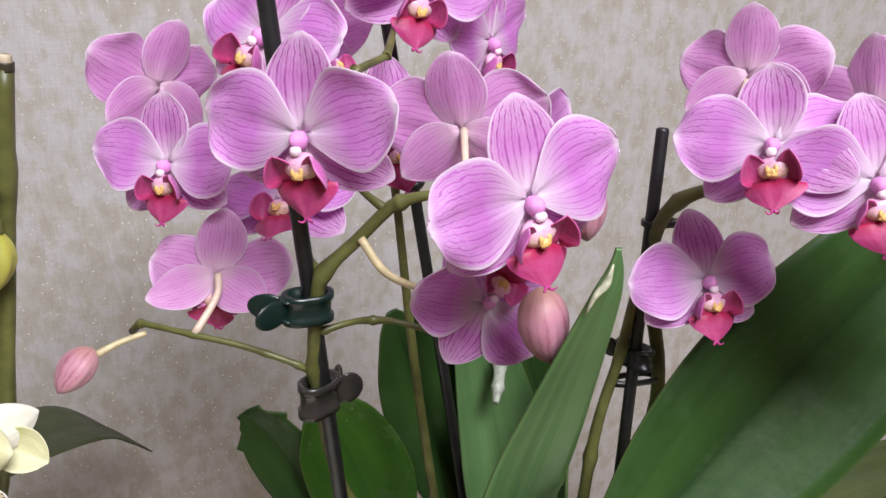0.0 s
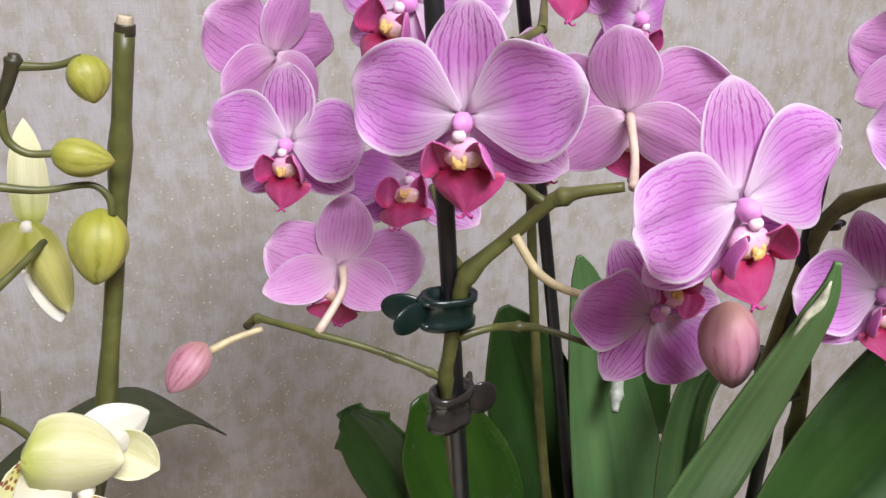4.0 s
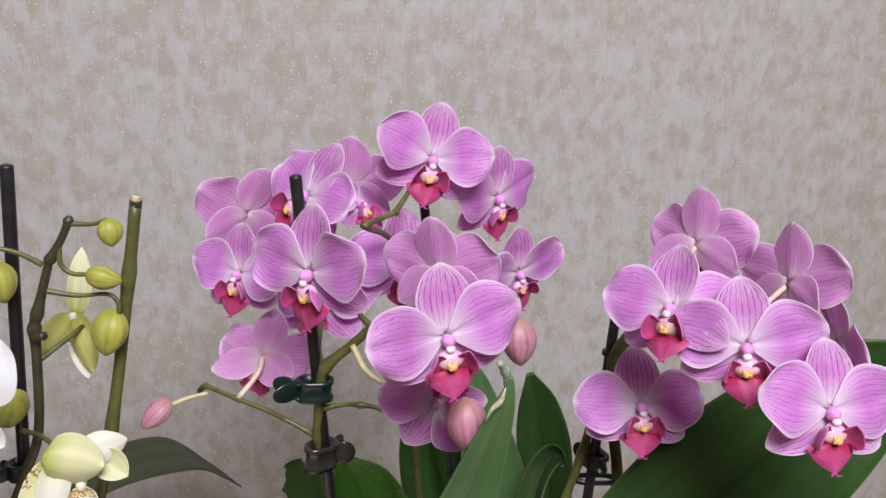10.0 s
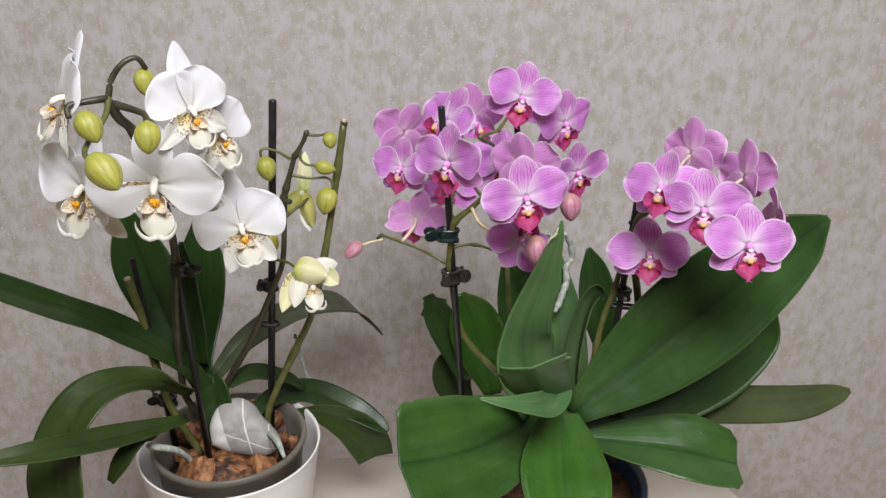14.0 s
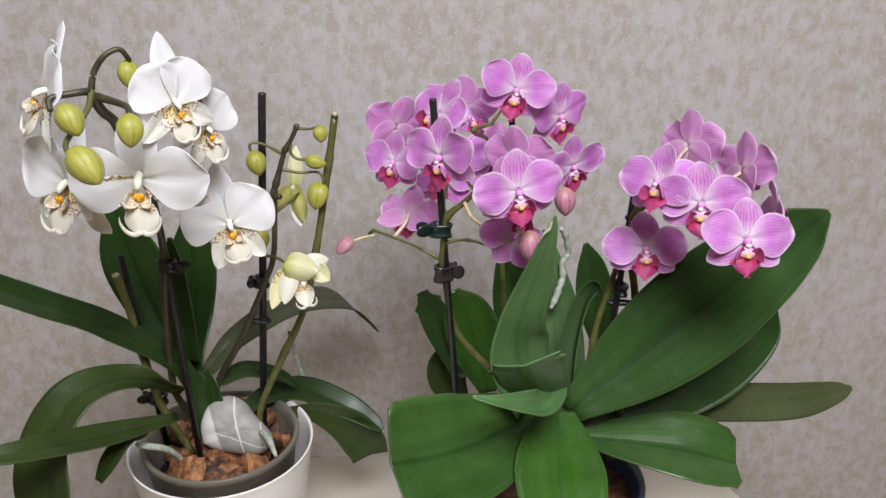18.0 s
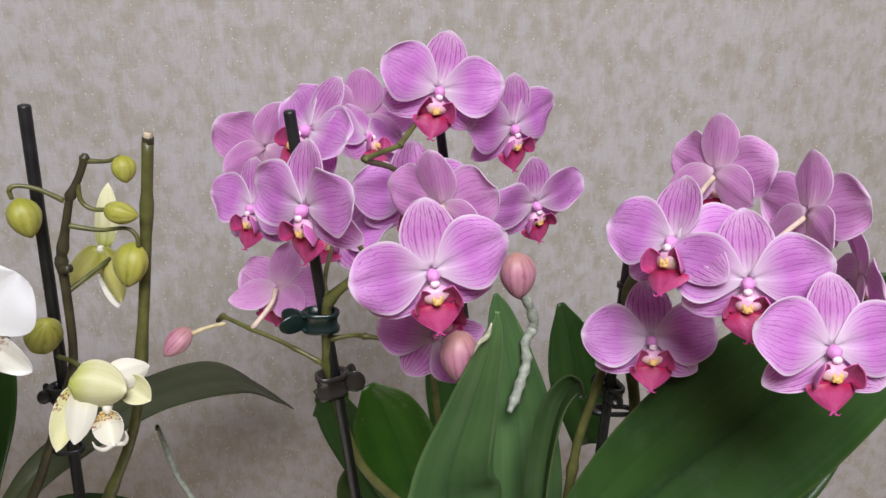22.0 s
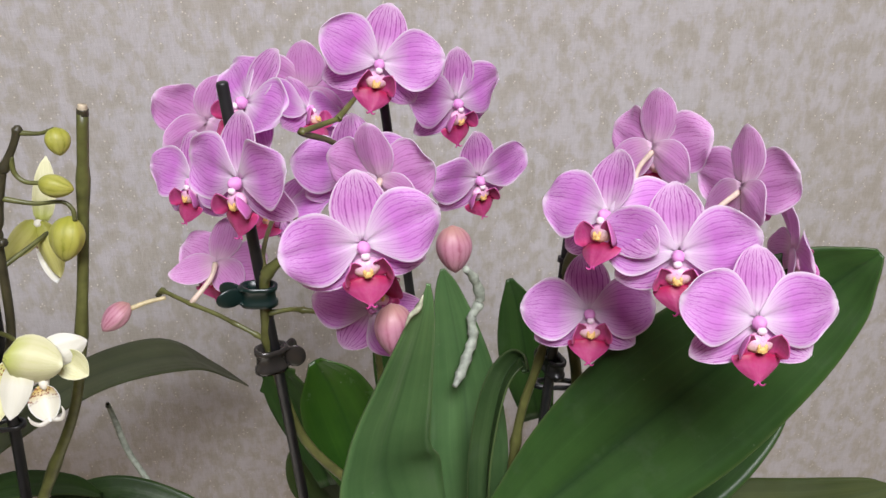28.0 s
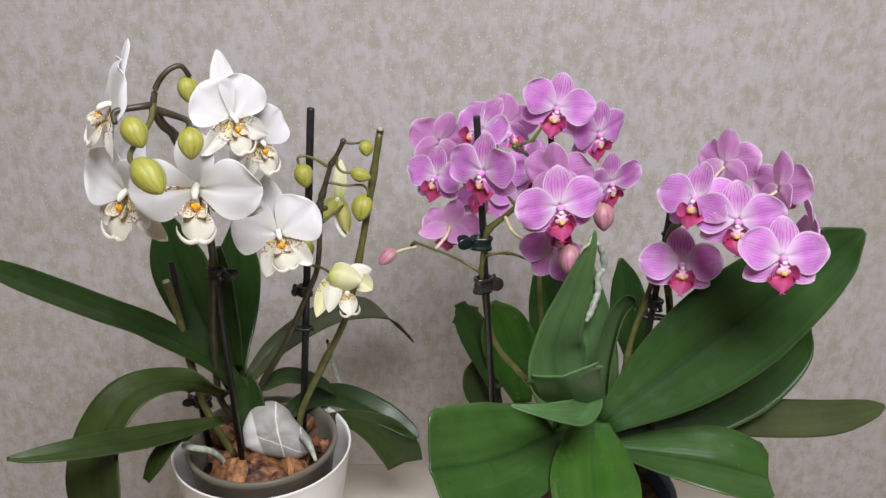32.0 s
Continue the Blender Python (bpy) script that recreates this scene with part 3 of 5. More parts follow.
def pink_flower(parent, centre, face, up, size, seed, label="", droop=(0, 0), back=(0, 0), lip=18):
    rnd = random.Random(seed)
    at = facing(centre, face, up, size)
    j = lambda s: rnd.uniform(-s, s)
    bm = bmesh.new()
    blob(bm, (0, -0.03, 0.04), (0.042, 0.046, 0.055), seed, 3, 0.1)
    body = part("flower", bm, column_pink, parent, label, at)
    part("sepal", petal_sheet(0.455, 0.165, 1.05, 0.5, 0.1, -0.05 + j(0.06), 0.016, 0.08, seed=seed, root=0.8), (pink_sepal, pink_back), body, "", at @ turned(90 + j(4), j(6), (0, 0.0, -0.008)))
    for s in (-1, 1):
        part("sepal", petal_sheet(0.465, 0.145, 1.0, 0.52, 0.1, -0.06 + j(0.05), 0.016, 0.08, seed=seed + 7 + s, root=0.8), (pink_sepal, pink_back), body, "", at @ turned(270 + s * (60 + j(5)), -6 + j(5), (0, -0.01, -0.02)))
        part("petal", petal_sheet(0.51, 0.228, 1.12, 0.48, 0.03 + j(0.03), -0.02 + j(0.08), 0.06, 0.07, 19, 21, seed=seed + 20 + s, root=0.95), (pink_front, pink_back), body, "", at @ turned(90 - s * (77 + droop[(s + 1) // 2] + j(4)), 3 + j(5) - back[(s + 1) // 2], (s * 0.02, 0.0, 0.012)))
        part("lip_lobe", petal_sheet(0.17, 0.056, 0.85, 0.5, 0.6, 0.3, 0.01, 0.08, 11, 11, seed=seed + 40), (pink_lobe, pink_lobe_back), body, "curved crimson side lobe", at @ Matrix.Translation((s * 0.108, -0.235, 0.03)) @ Matrix.Rotation(radians(s * -30), 4, "Y") @ turned(90 - s * 16, 14))
    bm = petal_sheet(0.185, 0.108, 0.52, 0.72, -0.3, -0.14, 0.012, 0.14, 15, 15, seed=seed + 60)
    for s in (-1, 1):
        tube(bm, [(s * 0.006, 0.182, -0.03), (s * 0.016, 0.196, -0.032), (s * 0.03, 0.200, -0.02), (s * 0.036, 0.190, -0.006)], [0.01, 0.007, 0.005, 0.002], 6, 3)
    part("lip", bm, (pink_lip, pink_lip), body, "crimson pointed lip with two short tips", at @ turned(270 + j(5), lip - 6 + j(8), (0, -0.212, 0.05)))
    bm = bmesh.new()
    blob(bm, (0, -0.15, 0.04), (0.088, 0.066, 0.052), seed, 3, 0.12)
    part("throat", bm, throat_mat, body, "pale throat speckled with crimson", at)
    bm = bmesh.new()
    blob(bm, (0, -0.19, 0.088), (0.03, 0.022, 0.012), seed, 3, 0.5)
    for s in (-1, 1):
        blob(bm, (s * 0.022, -0.172, 0.09), (0.012, 0.022, 0.01), seed + s, 2, 0.3)
    part("callus", bm, callus_mat, body, "small yellow callus", at)
    bm = bmesh.new()
    blob(bm, (0, -0.074, 0.078), (0.03, 0.026, 0.024), seed, 3, 0.1)
    part("anther_cap", bm, cap_mat, body, "white anther cap", at)
    return body, at


def white_flower(parent, callus, face, up, size, seed, label="", splay=32, lift=64, fold=(0, 0), nod=0.0, sweep=0.0, top=0.58, wide=0.262):
    """A moth-orchid bloom set by its callus. splay spreads the lower sepals, lift sets the petals off the upper sepal,
    fold tips the two petals forward, nod bends the upper sepal forward, sweep bends all tips back, wide is half a petal's breadth."""
    at = facing((0, 0, 0), face, up, size)
    at = Matrix.Translation(Vector(callus) - at @ Vector((0, -0.1, 0.1))) @ at
    rnd = random.Random(seed)
    j = lambda s: rnd.uniform(-s, s)
    bm = bmesh.new()
    tube(bm, [(0, 0.03, 0.0), (0, 0.02, 0.05), (0, -0.005, 0.095), (0, -0.035, 0.115)], [0.026, 0.027, 0.027, 0.014], 12, 4)
    body = part("flower", bm, column_white, parent, label, at)
    part("sepal", petal_sheet(top, 0.115, 1.05, 0.55, -0.1, -0.1 - sweep + j(0.05), 0.02, 0.08, seed=seed, root=0.8), (white_front, white_front), body, "", at @ turned(90 + j(5), nod + j(4), (0, 0.01, -0.02)))
    for s in (-1, 1):
        part("sepal", petal_sheet(0.45, 0.094, 1.0, 0.52, 0.25, -0.1, 0.02, 0.08, seed=seed + 7 + s, root=0.75), (white_sepal, white_sepal), body, "cream sepal spotted with brown", at @ turned(270 + s * (splay + j(3)), 4 + j(4), (s * 0.02, -0.03, -0.012)))
        part("petal", petal_sheet(0.45, wide, 1.2, 0.46, 0.05 + j(0.05), -0.1 - sweep + j(0.05), 0.05, 0.1, 19, 21, seed=seed + 20 + s, root=1.0), (white_front, white_front), body, "", at @ turned(90 - s * (lift + j(3)), 5 + j(4) + fold[(s + 1) // 2], (s * 0.015, 0.0, 0.006 + 0.006 * s)))
        part("lip_lobe", petal_sheet(0.13, 0.045, 0.9, 0.6, 0.5, 0.3, 0.01, 0.04, 9, 9, seed=seed + 40), (white_lobe, white_lobe), body, "cream side lobe spotted with brown", at @ turned(270 + s * 58, 46, (s * 0.03, -0.1, 0.06)))
    bm = petal_sheet(0.24, 0.1, 1.25, 0.6, -0.35, -0.25, 0.006, 0.07, 13, 13, seed=seed + 60)
    for s in (-1, 1):
        tube(bm, [(s * 0.01, 0.224, -0.05), (s * 0.05, 0.238, -0.05), (s * 0.1, 0.215, -0.035), (s * 0.132, 0.165, -0.01), (s * 0.134, 0.125, 0.01)], [0.02, 0.018, 0.014, 0.008, 0.002], 7, 4)
    part("lip", bm, (white_lip, white_lip), body, "white lip with curled anchor tips", at @ turned(270, 36, (0, -0.115, 0.085)))
    bm = bmesh.new()
    blob(bm, (0, -0.1, 0.1), (0.026, 0.03, 0.02), seed, 3, 0.4)
    for s in (-1, 1):
        blob(bm, (s * 0.02, -0.085, 0.115), (0.014, 0.02, 0.014), seed, 2, 0.3)
    part("callus", bm, orange_mat, body, "orange callus", at)
    return body, at


def bud(parent, centre, axis, length, width, mat, label, seed=0):
    """A closed bud: an egg of five ribs with its tip along axis."""
    bm = bmesh.new()
    layer = bm.loops.layers.uv.new("UVMap")
    rows, sides = 13, 36
    ring = []
    for i in range(rows):
        v = i / (rows - 1)
        r = width / 2 * math.sin(math.pi * min(0.995, max(0.005, v**0.85))) ** 0.62
        ring.append([])
        for k in range(sides):
            w = 2 * math.pi * k / sides
            rr = r * (1 + 0.05 * math.cos(3 * w) - 0.17 * (1 - abs(math.sin(1.5 * w + 0.5 * v))) ** 6 * math.sin(math.pi * v))
            ring[-1].append(bm.verts.new((rr * math.cos(w), rr * 0.9 * math.sin(w), (v - 0.5) * length)))
    for i in range(rows - 1):
        for k in range(sides):
            f = bm.faces.new((ring[i][k], ring[i][(k + 1) % sides], ring[i + 1][(k + 1) % sides], ring[i + 1][k]))
            for lp, (a, b) in zip(f.loops, ((k, i), (k + 1, i), (k + 1, i + 1), (k, i + 1))):
                lp[layer].uv = (a / sides, b / (rows - 1) * 0.8 + 0.1)
    bm.faces.new(ring[0][::-1])
    bm.faces.new(ring[-1])
    z = Vector(axis).normalized()
    m = Matrix.Translation(centre) @ z.to_track_quat("Z", "Y").to_matrix().to_4x4()
    return part("bud", bm, mat, parent, label, m)


def leaf(parent, normal, rows, mat=None, label="", fold=0.25, tip=None, back=None, wave=0.04, notch=0.0, thick=0.001, nu=13, per=7, seed=0):
    """A leaf along a midrib; rows hold x, y, z and the half width. The blade's two halves rise by fold on either side of the rib."""
    q = spline(rows, per)
    rnd = random.Random(seed + int(1000 * abs(rows[0][0])))
    ph = rnd.uniform(0, 6)
    grid, uvs = [], []
    for k, (x, y, z, w) in enumerate(q):
        tan = Vector(q[min(k + 1, len(q) - 1)][:3] - q[max(k - 1, 0)][:3]).normalized()
        nrm = Vector(normal).lerp(Vector(tip), k / (len(q) - 1)) if tip else Vector(normal)
        nrm = (nrm - tan * nrm.dot(tan)).normalized()
        across = tan.cross(nrm)
        v = k / (len(q) - 1)
        row, uvr = [], []
        w = max(w, 0.0008)
        for j in range(nu):
            u = j / (nu - 1) * 2 - 1
            lift = fold * abs(u) ** 1.3 - 0.12 * fold * math.exp(-((u / 0.08) ** 2)) + wave * math.sin(7 * v + ph + 1.5 * u) * abs(u)
            ww = w
            if notch and v > 0.75:
                ww = w * (1 + notch * (noise.noise(Vector((9 * v, 3 * u, ph))) + 0.4 * noise.noise(Vector((40 * v, 12 * u, ph)))))
            row.append(Vector((x, y, z)) + across * (u * ww) + nrm * (lift * w))
            uvr.append((0.5 + 0.5 * u, v))
        grid.append([tuple(p) for p in row])
        uvs.append(uvr)
    m = mat or leaf_mat
    return part("leaf", sheet(grid, uvs, thick), (m, back or leaf_back), parent, label, Matrix.Identity(4))


def lathe(bm, profile, sides=64, centre=(0, 0)):
    """A turned solid from (radius, z) points, closed where the profile is."""
    rings = [[bm.verts.new((centre[0] + r * math.cos(2 * math.pi * k / sides), centre[1] + r * math.sin(2 * math.pi * k / sides), z)) for k in range(sides)] for r, z in profile]
    for a, b in zip(rings, rings[1:]):
        for k in range(sides):
            bm.faces.new((a[k], a[(k + 1) % sides], b[(k + 1) % sides], b[k]))
    bm.faces.new(rings[0][::-1])
    bm.faces.new(rings[-1])
    return bm


def box(bm, lo, hi, bevel=0.0):
    made = bmesh.ops.create_cube(bm, size=1.0)["verts"]
    for v in made:
        v.co = Vector([(a + b) / 2 + c * (b - a) for a, b, c in zip(lo, hi, v.co)])
    if bevel:
        edges = list({e for v in made for e in v.link_edges})
        bmesh.ops.bevel(bm, geom=edges, offset=bevel, segments=3, affect="EDGES")
    return bm


# ---- room ----
X0, X1, Y0, Y1, ZC = -1.9, 2.3, -3.0, 0.525, 2.5


def slab(name, lo, hi, mat, label, category):
    return thing(name, label, category, kind="structure", bm=box(bmesh.new(), lo, hi), mats=mat, smooth=False)


slab("wall_north", (X0 - 0.1, Y1, 0), (X1 + 0.1, Y1 + 0.1, ZC), wall_mat, "beige and lilac mottled wallpaper with gold glitter", "wall")
# unseen walls, floor and ceiling, added to throw fill light back
slab("wall_south", (X0 - 0.1, Y0 - 0.1, 0), (X1 + 0.1, Y0, ZC), bounce_paint, "unseen beige wall, added for bounce light", "wall")
slab("wall_west", (X0 - 0.1, Y0, 0), (X0, Y1, ZC), bounce_paint, "unseen beige wall, added for bounce light", "wall")
slab("wall_east", (X1, Y0, 0), (X1 + 0.1, Y1, ZC), bounce_paint, "unseen beige wall, added for bounce light", "wall")
slab("floor", (X0 - 0.1, Y0 - 0.1, -0.1), (X1 + 0.1, Y1 + 0.1, 0), floor_mat, "unseen light brown floor, added for bounce light", "floor")
slab("ceiling", (X0 - 0.1, Y0 - 0.1, ZC), (X1 + 0.1, Y1 + 0.1, ZC + 0.1), ceiling_mat, "unseen white ceiling, added for bounce light", "ceiling")
# unseen fixture, added to go with the main light
pendant = thing("added_pendant", "unseen round white pendant lamp on a thin cord, added over the main light", "lamp", at=(0.15, -0.66, ZC))
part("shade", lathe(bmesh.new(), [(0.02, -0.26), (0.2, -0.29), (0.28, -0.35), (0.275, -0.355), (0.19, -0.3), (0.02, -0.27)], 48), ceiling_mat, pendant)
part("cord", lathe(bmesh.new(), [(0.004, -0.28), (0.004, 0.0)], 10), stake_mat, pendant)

# ---- table ----
TZ = 0.75
table = thing("side_table", "small cream-white table with rounded corners", "table", at=(0.075, 0.24, 0))
PLACE[table] = Matrix.Translation((0.075, 0.24, 0))


def rounded(bm, x0, x1, y0, y1, r, z0, z1, steps=8):
    ring = []
    for cx, cy, a0 in ((x1 - r, y1 - r, 0), (x0 + r, y1 - r, 90), (x0 + r, y0 + r, 180), (x1 - r, y0 + r, 270)):
        ring += [(cx + r * math.cos(radians(a0 + 90 * k / steps)), cy + r * math.sin(radians(a0 + 90 * k / steps))) for k in range(steps + 1)]
    low = [bm.verts.new((x, y, z0)) for x, y in ring]
    top = [bm.verts.new((x, y, z1)) for x, y in ring]
    bm.faces.new(top)
    bm.faces.new(low[::-1])
    n = len(ring)
    edge = []
    for k in range(n):
        f = bm.faces.new((low[k], low[(k + 1) % n], top[(k + 1) % n], top[k]))
        edge.append(bm.edges.get((top[k], top[(k + 1) % n])))
    bmesh.ops.bevel(bm, geom=edge, offset=0.004, segments=3, affect="EDGES")
    return bm


part("tabletop", rounded(bmesh.new(), -0.2, 0.345, 0.03, 0.408, 0.09, TZ - 0.03, TZ), table_white, table, "", Matrix.Identity(4))
for lx in (-0.14, 0.285):
    for ly in (0.09, 0.35):
        part("leg", lathe(bmesh.new(), [(0.014, 0.0), (0.02, TZ - 0.03)], 20, (lx, ly)), table_white, table, "", Matrix.Identity(4))

# ---- white orchid ----
PC = (-0.119, 0.263)
thing("cachepot", "cream-white plastic cachepot around a clear pot", "pot", at=(*PC, TZ),
      bm=lathe(bmesh.new(), [(0.002, 0.0), (0.05, 0.0), (0.054, 0.004), (0.0705, 0.122), (0.0715, 0.128), (0.0722, 0.1295), (0.0722, 0.1305), (0.0712, 0.131), (0.0698, 0.1285), (0.0685, 0.12), (0.052, 0.006), (0.002, 0.004)]), mats=pot_white)
white_orchid = thing("white_orchid", "white orchid with brown-spotted lips and green buds, in a clear pot", "orchid", at=(*PC, TZ + 0.006))
ID = Matrix.Identity(4)
part("pot", lathe(bmesh.new(), [(0.002, 0.008), (0.045, 0.008), (0.0585, 0.128), (0.0605, 0.131), (0.0615, 0.134), (0.0612, 0.1365), (0.0598, 0.1375), (0.0575, 0.136), (0.0565, 0.128), (0.0435, 0.012), (0.002, 0.012)], 64, (0, 0)), clear_mat, white_orchid, "clear plastic pot with a broad rim", Matrix.Translation((*PC, TZ)))
part("soil", lathe(bmesh.new(), [(0.002, 0.02), (0.044, 0.02), (0.0535, 0.1), (0.04, 0.103), (0.002, 0.104)], 40), soil_mat, white_orchid, "bark filling, coloured dark for the shade between chips", Matrix.Translation((*PC, TZ)))
rnd = random.Random(5)
for k in range(17):
    w, r = k * 2.4 + 0.5, 0.004 + 0.041 * math.sqrt((k + 0.5) / 17)
    s = rnd.uniform(0.0105, 0.016)
    bm = bmesh.new()
    bmesh.ops.create_cube(bm, size=2.0)
    bmesh.ops.subdivide_edges(bm, edges=bm.edges[:], cuts=3, use_grid_fill=True)
    for v in bm.verts:
        q = v.co.normalized() * 0.45 + v.co * 0.62
        q *= 1 + 0.32 * noise.noise(v.co * 1.1 + Vector((k, 3 * k, 7))) + 0.14 * noise.noise(v.co * 3.1 + Vector((2 * k, k, 1)))
        v.co = (q.x * s * (0.9 + 0.25 * (k % 3)), q.y * s * 0.8, q.z * s * 0.55)
    ob = thing("bark_chip", "reddish brown piece of orchid bark", "bark", "bark in the white orchid's pot", bm=bm, mats=bark_mat, smooth=False)
    put(ob, pose(PC[0] + r * math.cos(w), PC[1] + r * math.sin(w), TZ + 0.113 + rnd.uniform(0, 0.014), rnd.uniform(-55, 55), rnd.uniform(-55, 55), rnd.uniform(0, 360)))
bm = bmesh.new()
outline = spline([(p[0] * 0.0002, p[1] * 0.0002) for p in ((-132, -60), (-137, 20), (-100, 95), (-27, 123), (33, 95), (75, 40), (138, -40), (128, -88), (73, -115), (-57, -95), (-132, -60))], 5)[:-1]
rings = []
for k in range(11):
    w = math.pi * (k + 0.35) / 10.7
    wide, deep = math.sin(w) ** 0.7, -0.0135 * math.cos(w)
    rings.append([bm.verts.new((x * wide, deep + 0.0012 * noise.noise(Vector((x, deep, z)) * 90), z * wide)) for x, z in outline])
for r0, r1 in zip(rings, rings[1:]):
    for j in range(len(r0)):
        bm.faces.new((r0[j], r0[j - 1], r1[j - 1], r1[j]))
bm.faces.new(rings[0])
bm.faces.new(rings[-1][::-1])
bmesh.ops.recalc_face_normals(bm, faces=bm.faces[:])
stone = thing("pebble", "grey pebble with a white end and thin white veins", "stone", bm=bm, mats=pebble_mat)
put(stone, pose(-0.106, 0.262, 0.893, -25, 0, 0))

WHITE = [
    ((-0.1235, 0.157, 1.1245), (0.03, -0.97, -0.1), (0.02, -0.1, 0.99), 0.085, dict(splay=68, lift=90, fold=(8, 4), nod=6, top=0.46, wide=0.222)),
    ((-0.0965, 0.166, 1.1695), (0.58, -0.8, -0.02), (-0.12, 0.0, 0.98), 0.059, dict(splay=54, lift=40, fold=(-6, -14), nod=-6, top=0.66)),
    ((-0.0850, 0.186, 1.1500), (0.76, -0.62, -0.05), (-0.16, 0.0, 0.97), 0.056, dict(splay=30, lift=56, fold=(0, -6), top=0.7)),
    ((-0.0820, 0.205, 1.0795), (0.2, -0.96, 0.04), (-0.19, 0.0, 0.98), 0.068, dict(splay=27, lift=60, fold=(0, 4), top=0.58)),
    ((-0.1770, 0.182, 1.1150), (-0.4, -0.9, 0.0), (0.12, 0.0, 0.99), 0.078, dict(splay=44, lift=66, fold=(0, 26))),
    ((-0.1830, 0.186, 1.1720), (-0.86, -0.46, 0.16), (0.36, 0.06, 0.93), 0.071, dict(splay=18, lift=40, fold=(-6, -6), sweep=0.04)),
]
for k, (c, fc, up, s, how) in enumerate(WHITE):
    white_flower(white_orchid, c, fc, up, s, 100 + 10 * k, **how)


def half_open(parent, centre, size, label):
    """A young bloom seen half open: a cream hood, white petals, a spotted sepal and a curling lip."""
    at = facing(centre, (0.05, -0.92, 0.4), (0, 0.4, 0.92), size)
    bm = bmesh.new()
    blob(bm, (0.04, -0.02, 0.02), (0.06, 0.12, 0.06), 3, 2)
    body = part("flower", bm, column_white, parent, label, at)
    part("sepal", petal_sheet(0.56, 0.22, 0.8, 0.5, -0.75, -0.12, 0.01, 0.1, seed=1), (cream_petal, cream_petal), body, "cream hooded sepal", at @ turned(-14, 0, (-0.26, 0.26, 0.26)))
    part("petal", petal_sheet(0.46, 0.14, 0.9, 0.6, -0.3, -0.3, 0.02, 0.1, seed=2), (ivory_petal, ivory_petal), body, "", at @ turned(14, 0, (0.02, 0.22, 0.04)))
    part("sepal", petal_sheet(0.36, 0.13, 0.9, 0.6, 0.3, 0.1, 0.02, 0.1, seed=5), (cream_petal, cream_petal), body, "", at @ turned(-40, 0, (0.2, 0.2, -0.05)))
    part("petal", petal_sheet(0.58, 0.13, 0.85, 0.6, -0.4, -0.15, 0.02, 0.1, seed=3), (ivory_petal, ivory_petal), body, "", at @ turned(258, 12, (-0.15, 0.18, 0.12)))
    part("sepal", petal_sheet(0.72, 0.12, 1.0, 0.65, 0.5, -0.1, 0.02, 0.1, seed=4), (cream_sepal, cream_petal), body, "cream sepal spotted with brown", at @ turned(250, 6, (-0.24, 0.2, 0.04)))
    bm = petal_sheet(0.36, 0.13, 0.9, 0.6, 0.7, 0.45, 0.01, 0.1, seed=6)
    for s in (-1, 1):
        tube(bm, [(s * 0.02, 0.34, 0.15), (s * 0.1, 0.36, 0.17), (s * 0.16, 0.3, 0.2), (s * 0.17, 0.22, 0.22)], [0.03, 0.025, 0.018, 0.006], 6, 3)
    part("lip", bm, (white_lip, ivory_petal), body, "white lip with curled tips", at @ turned(284, -10, (0.02, -0.08, 0.02)))
    return body


def turned_away(parent, centre, size, label):
    """A pale bloom seen from behind, with a tall upper sepal and drooping green-yellow ones."""
    at = facing(centre, (0.0, -0.92, 0.4), (0, 0.4, 0.92), size)
    bm = bmesh.new()
    blob(bm, (0, 0, 0), (0.05, 0.05, 0.05), 3, 2)
    body = part("flower", bm, column_white, parent, label, at)
    part("sepal", petal_sheet(0.78, 0.1, 0.95, 0.6, -0.2, -0.1, 0.02, 0.12, seed=1), (cream_petal, ivory_petal), body, "tall pale sepal", at @ turned(88, -8, (0.02, 0.02, -0.08)))
    part("sepal", petal_sheet(0.56, 0.125, 0.9, 0.6, -0.8, -0.25, 0.02, 0.1, seed=2), (lime_petal, lime_petal), body, "yellow-green drooping sepal", at @ turned(226, 8, (-0.02, 0.02, 0.03)))
    part("sepal", petal_sheet(0.66, 0.11, 0.9, 0.6, -0.8, -0.2, 0.02, 0.1, seed=3), (lime_petal, lime_petal), body, "yellow-green drooping sepal", at @ turned(284, 4, (0.02, 0.02, 0.03)))
    part("lip", petal_sheet(0.66, 0.12, 0.9, 0.6, 0.2, 0.1, 0.02, 0.1, seed=4), (white_lip, white_lip), body, "white spotted lip", at @ turned(278, -6, (0.02, -0.04, -0.14)))
    return body


half_open(white_orchid, (-0.0435, 0.229, 1.0355), 0.0415, "half-open cream and white bloom with brown spots")
turned_away(white_orchid, (-0.0505, 0.285, 1.0835), 0.041, "pale yellow-green bloom turned away")


def stem(parent, pts, radii, mat, name="stem", label="", nodes=(), sides=10):
    return part(name, tube(bmesh.new(), pts, radii, sides, 6, nodes), mat, parent, label, ID)


def stake(parent, top, foot, r=0.0024, label="black plastic support stake"):
    d = (Vector(top) - Vector(foot)).normalized()
    t = Vector(top)
    return part("support_stake", tube(bmesh.new(), [foot, tuple(t - d * 0.001), tuple(t - d * 0.0003), top], [r, r, r * 0.94, r * 0.75], 14, 1), stake_mat, parent, label, ID)


stake(white_orchid, (-0.0654, 0.272, 1.157), (-0.0885, 0.272, 0.86), 0.0028)
stake(white_orchid, (-0.1768, 0.272, 1.0401), (-0.1640, 0.272, 0.86))
stake(white_orchid, (-0.1407, 0.25, 1.0724), (-0.1335, 0.25, 0.86))
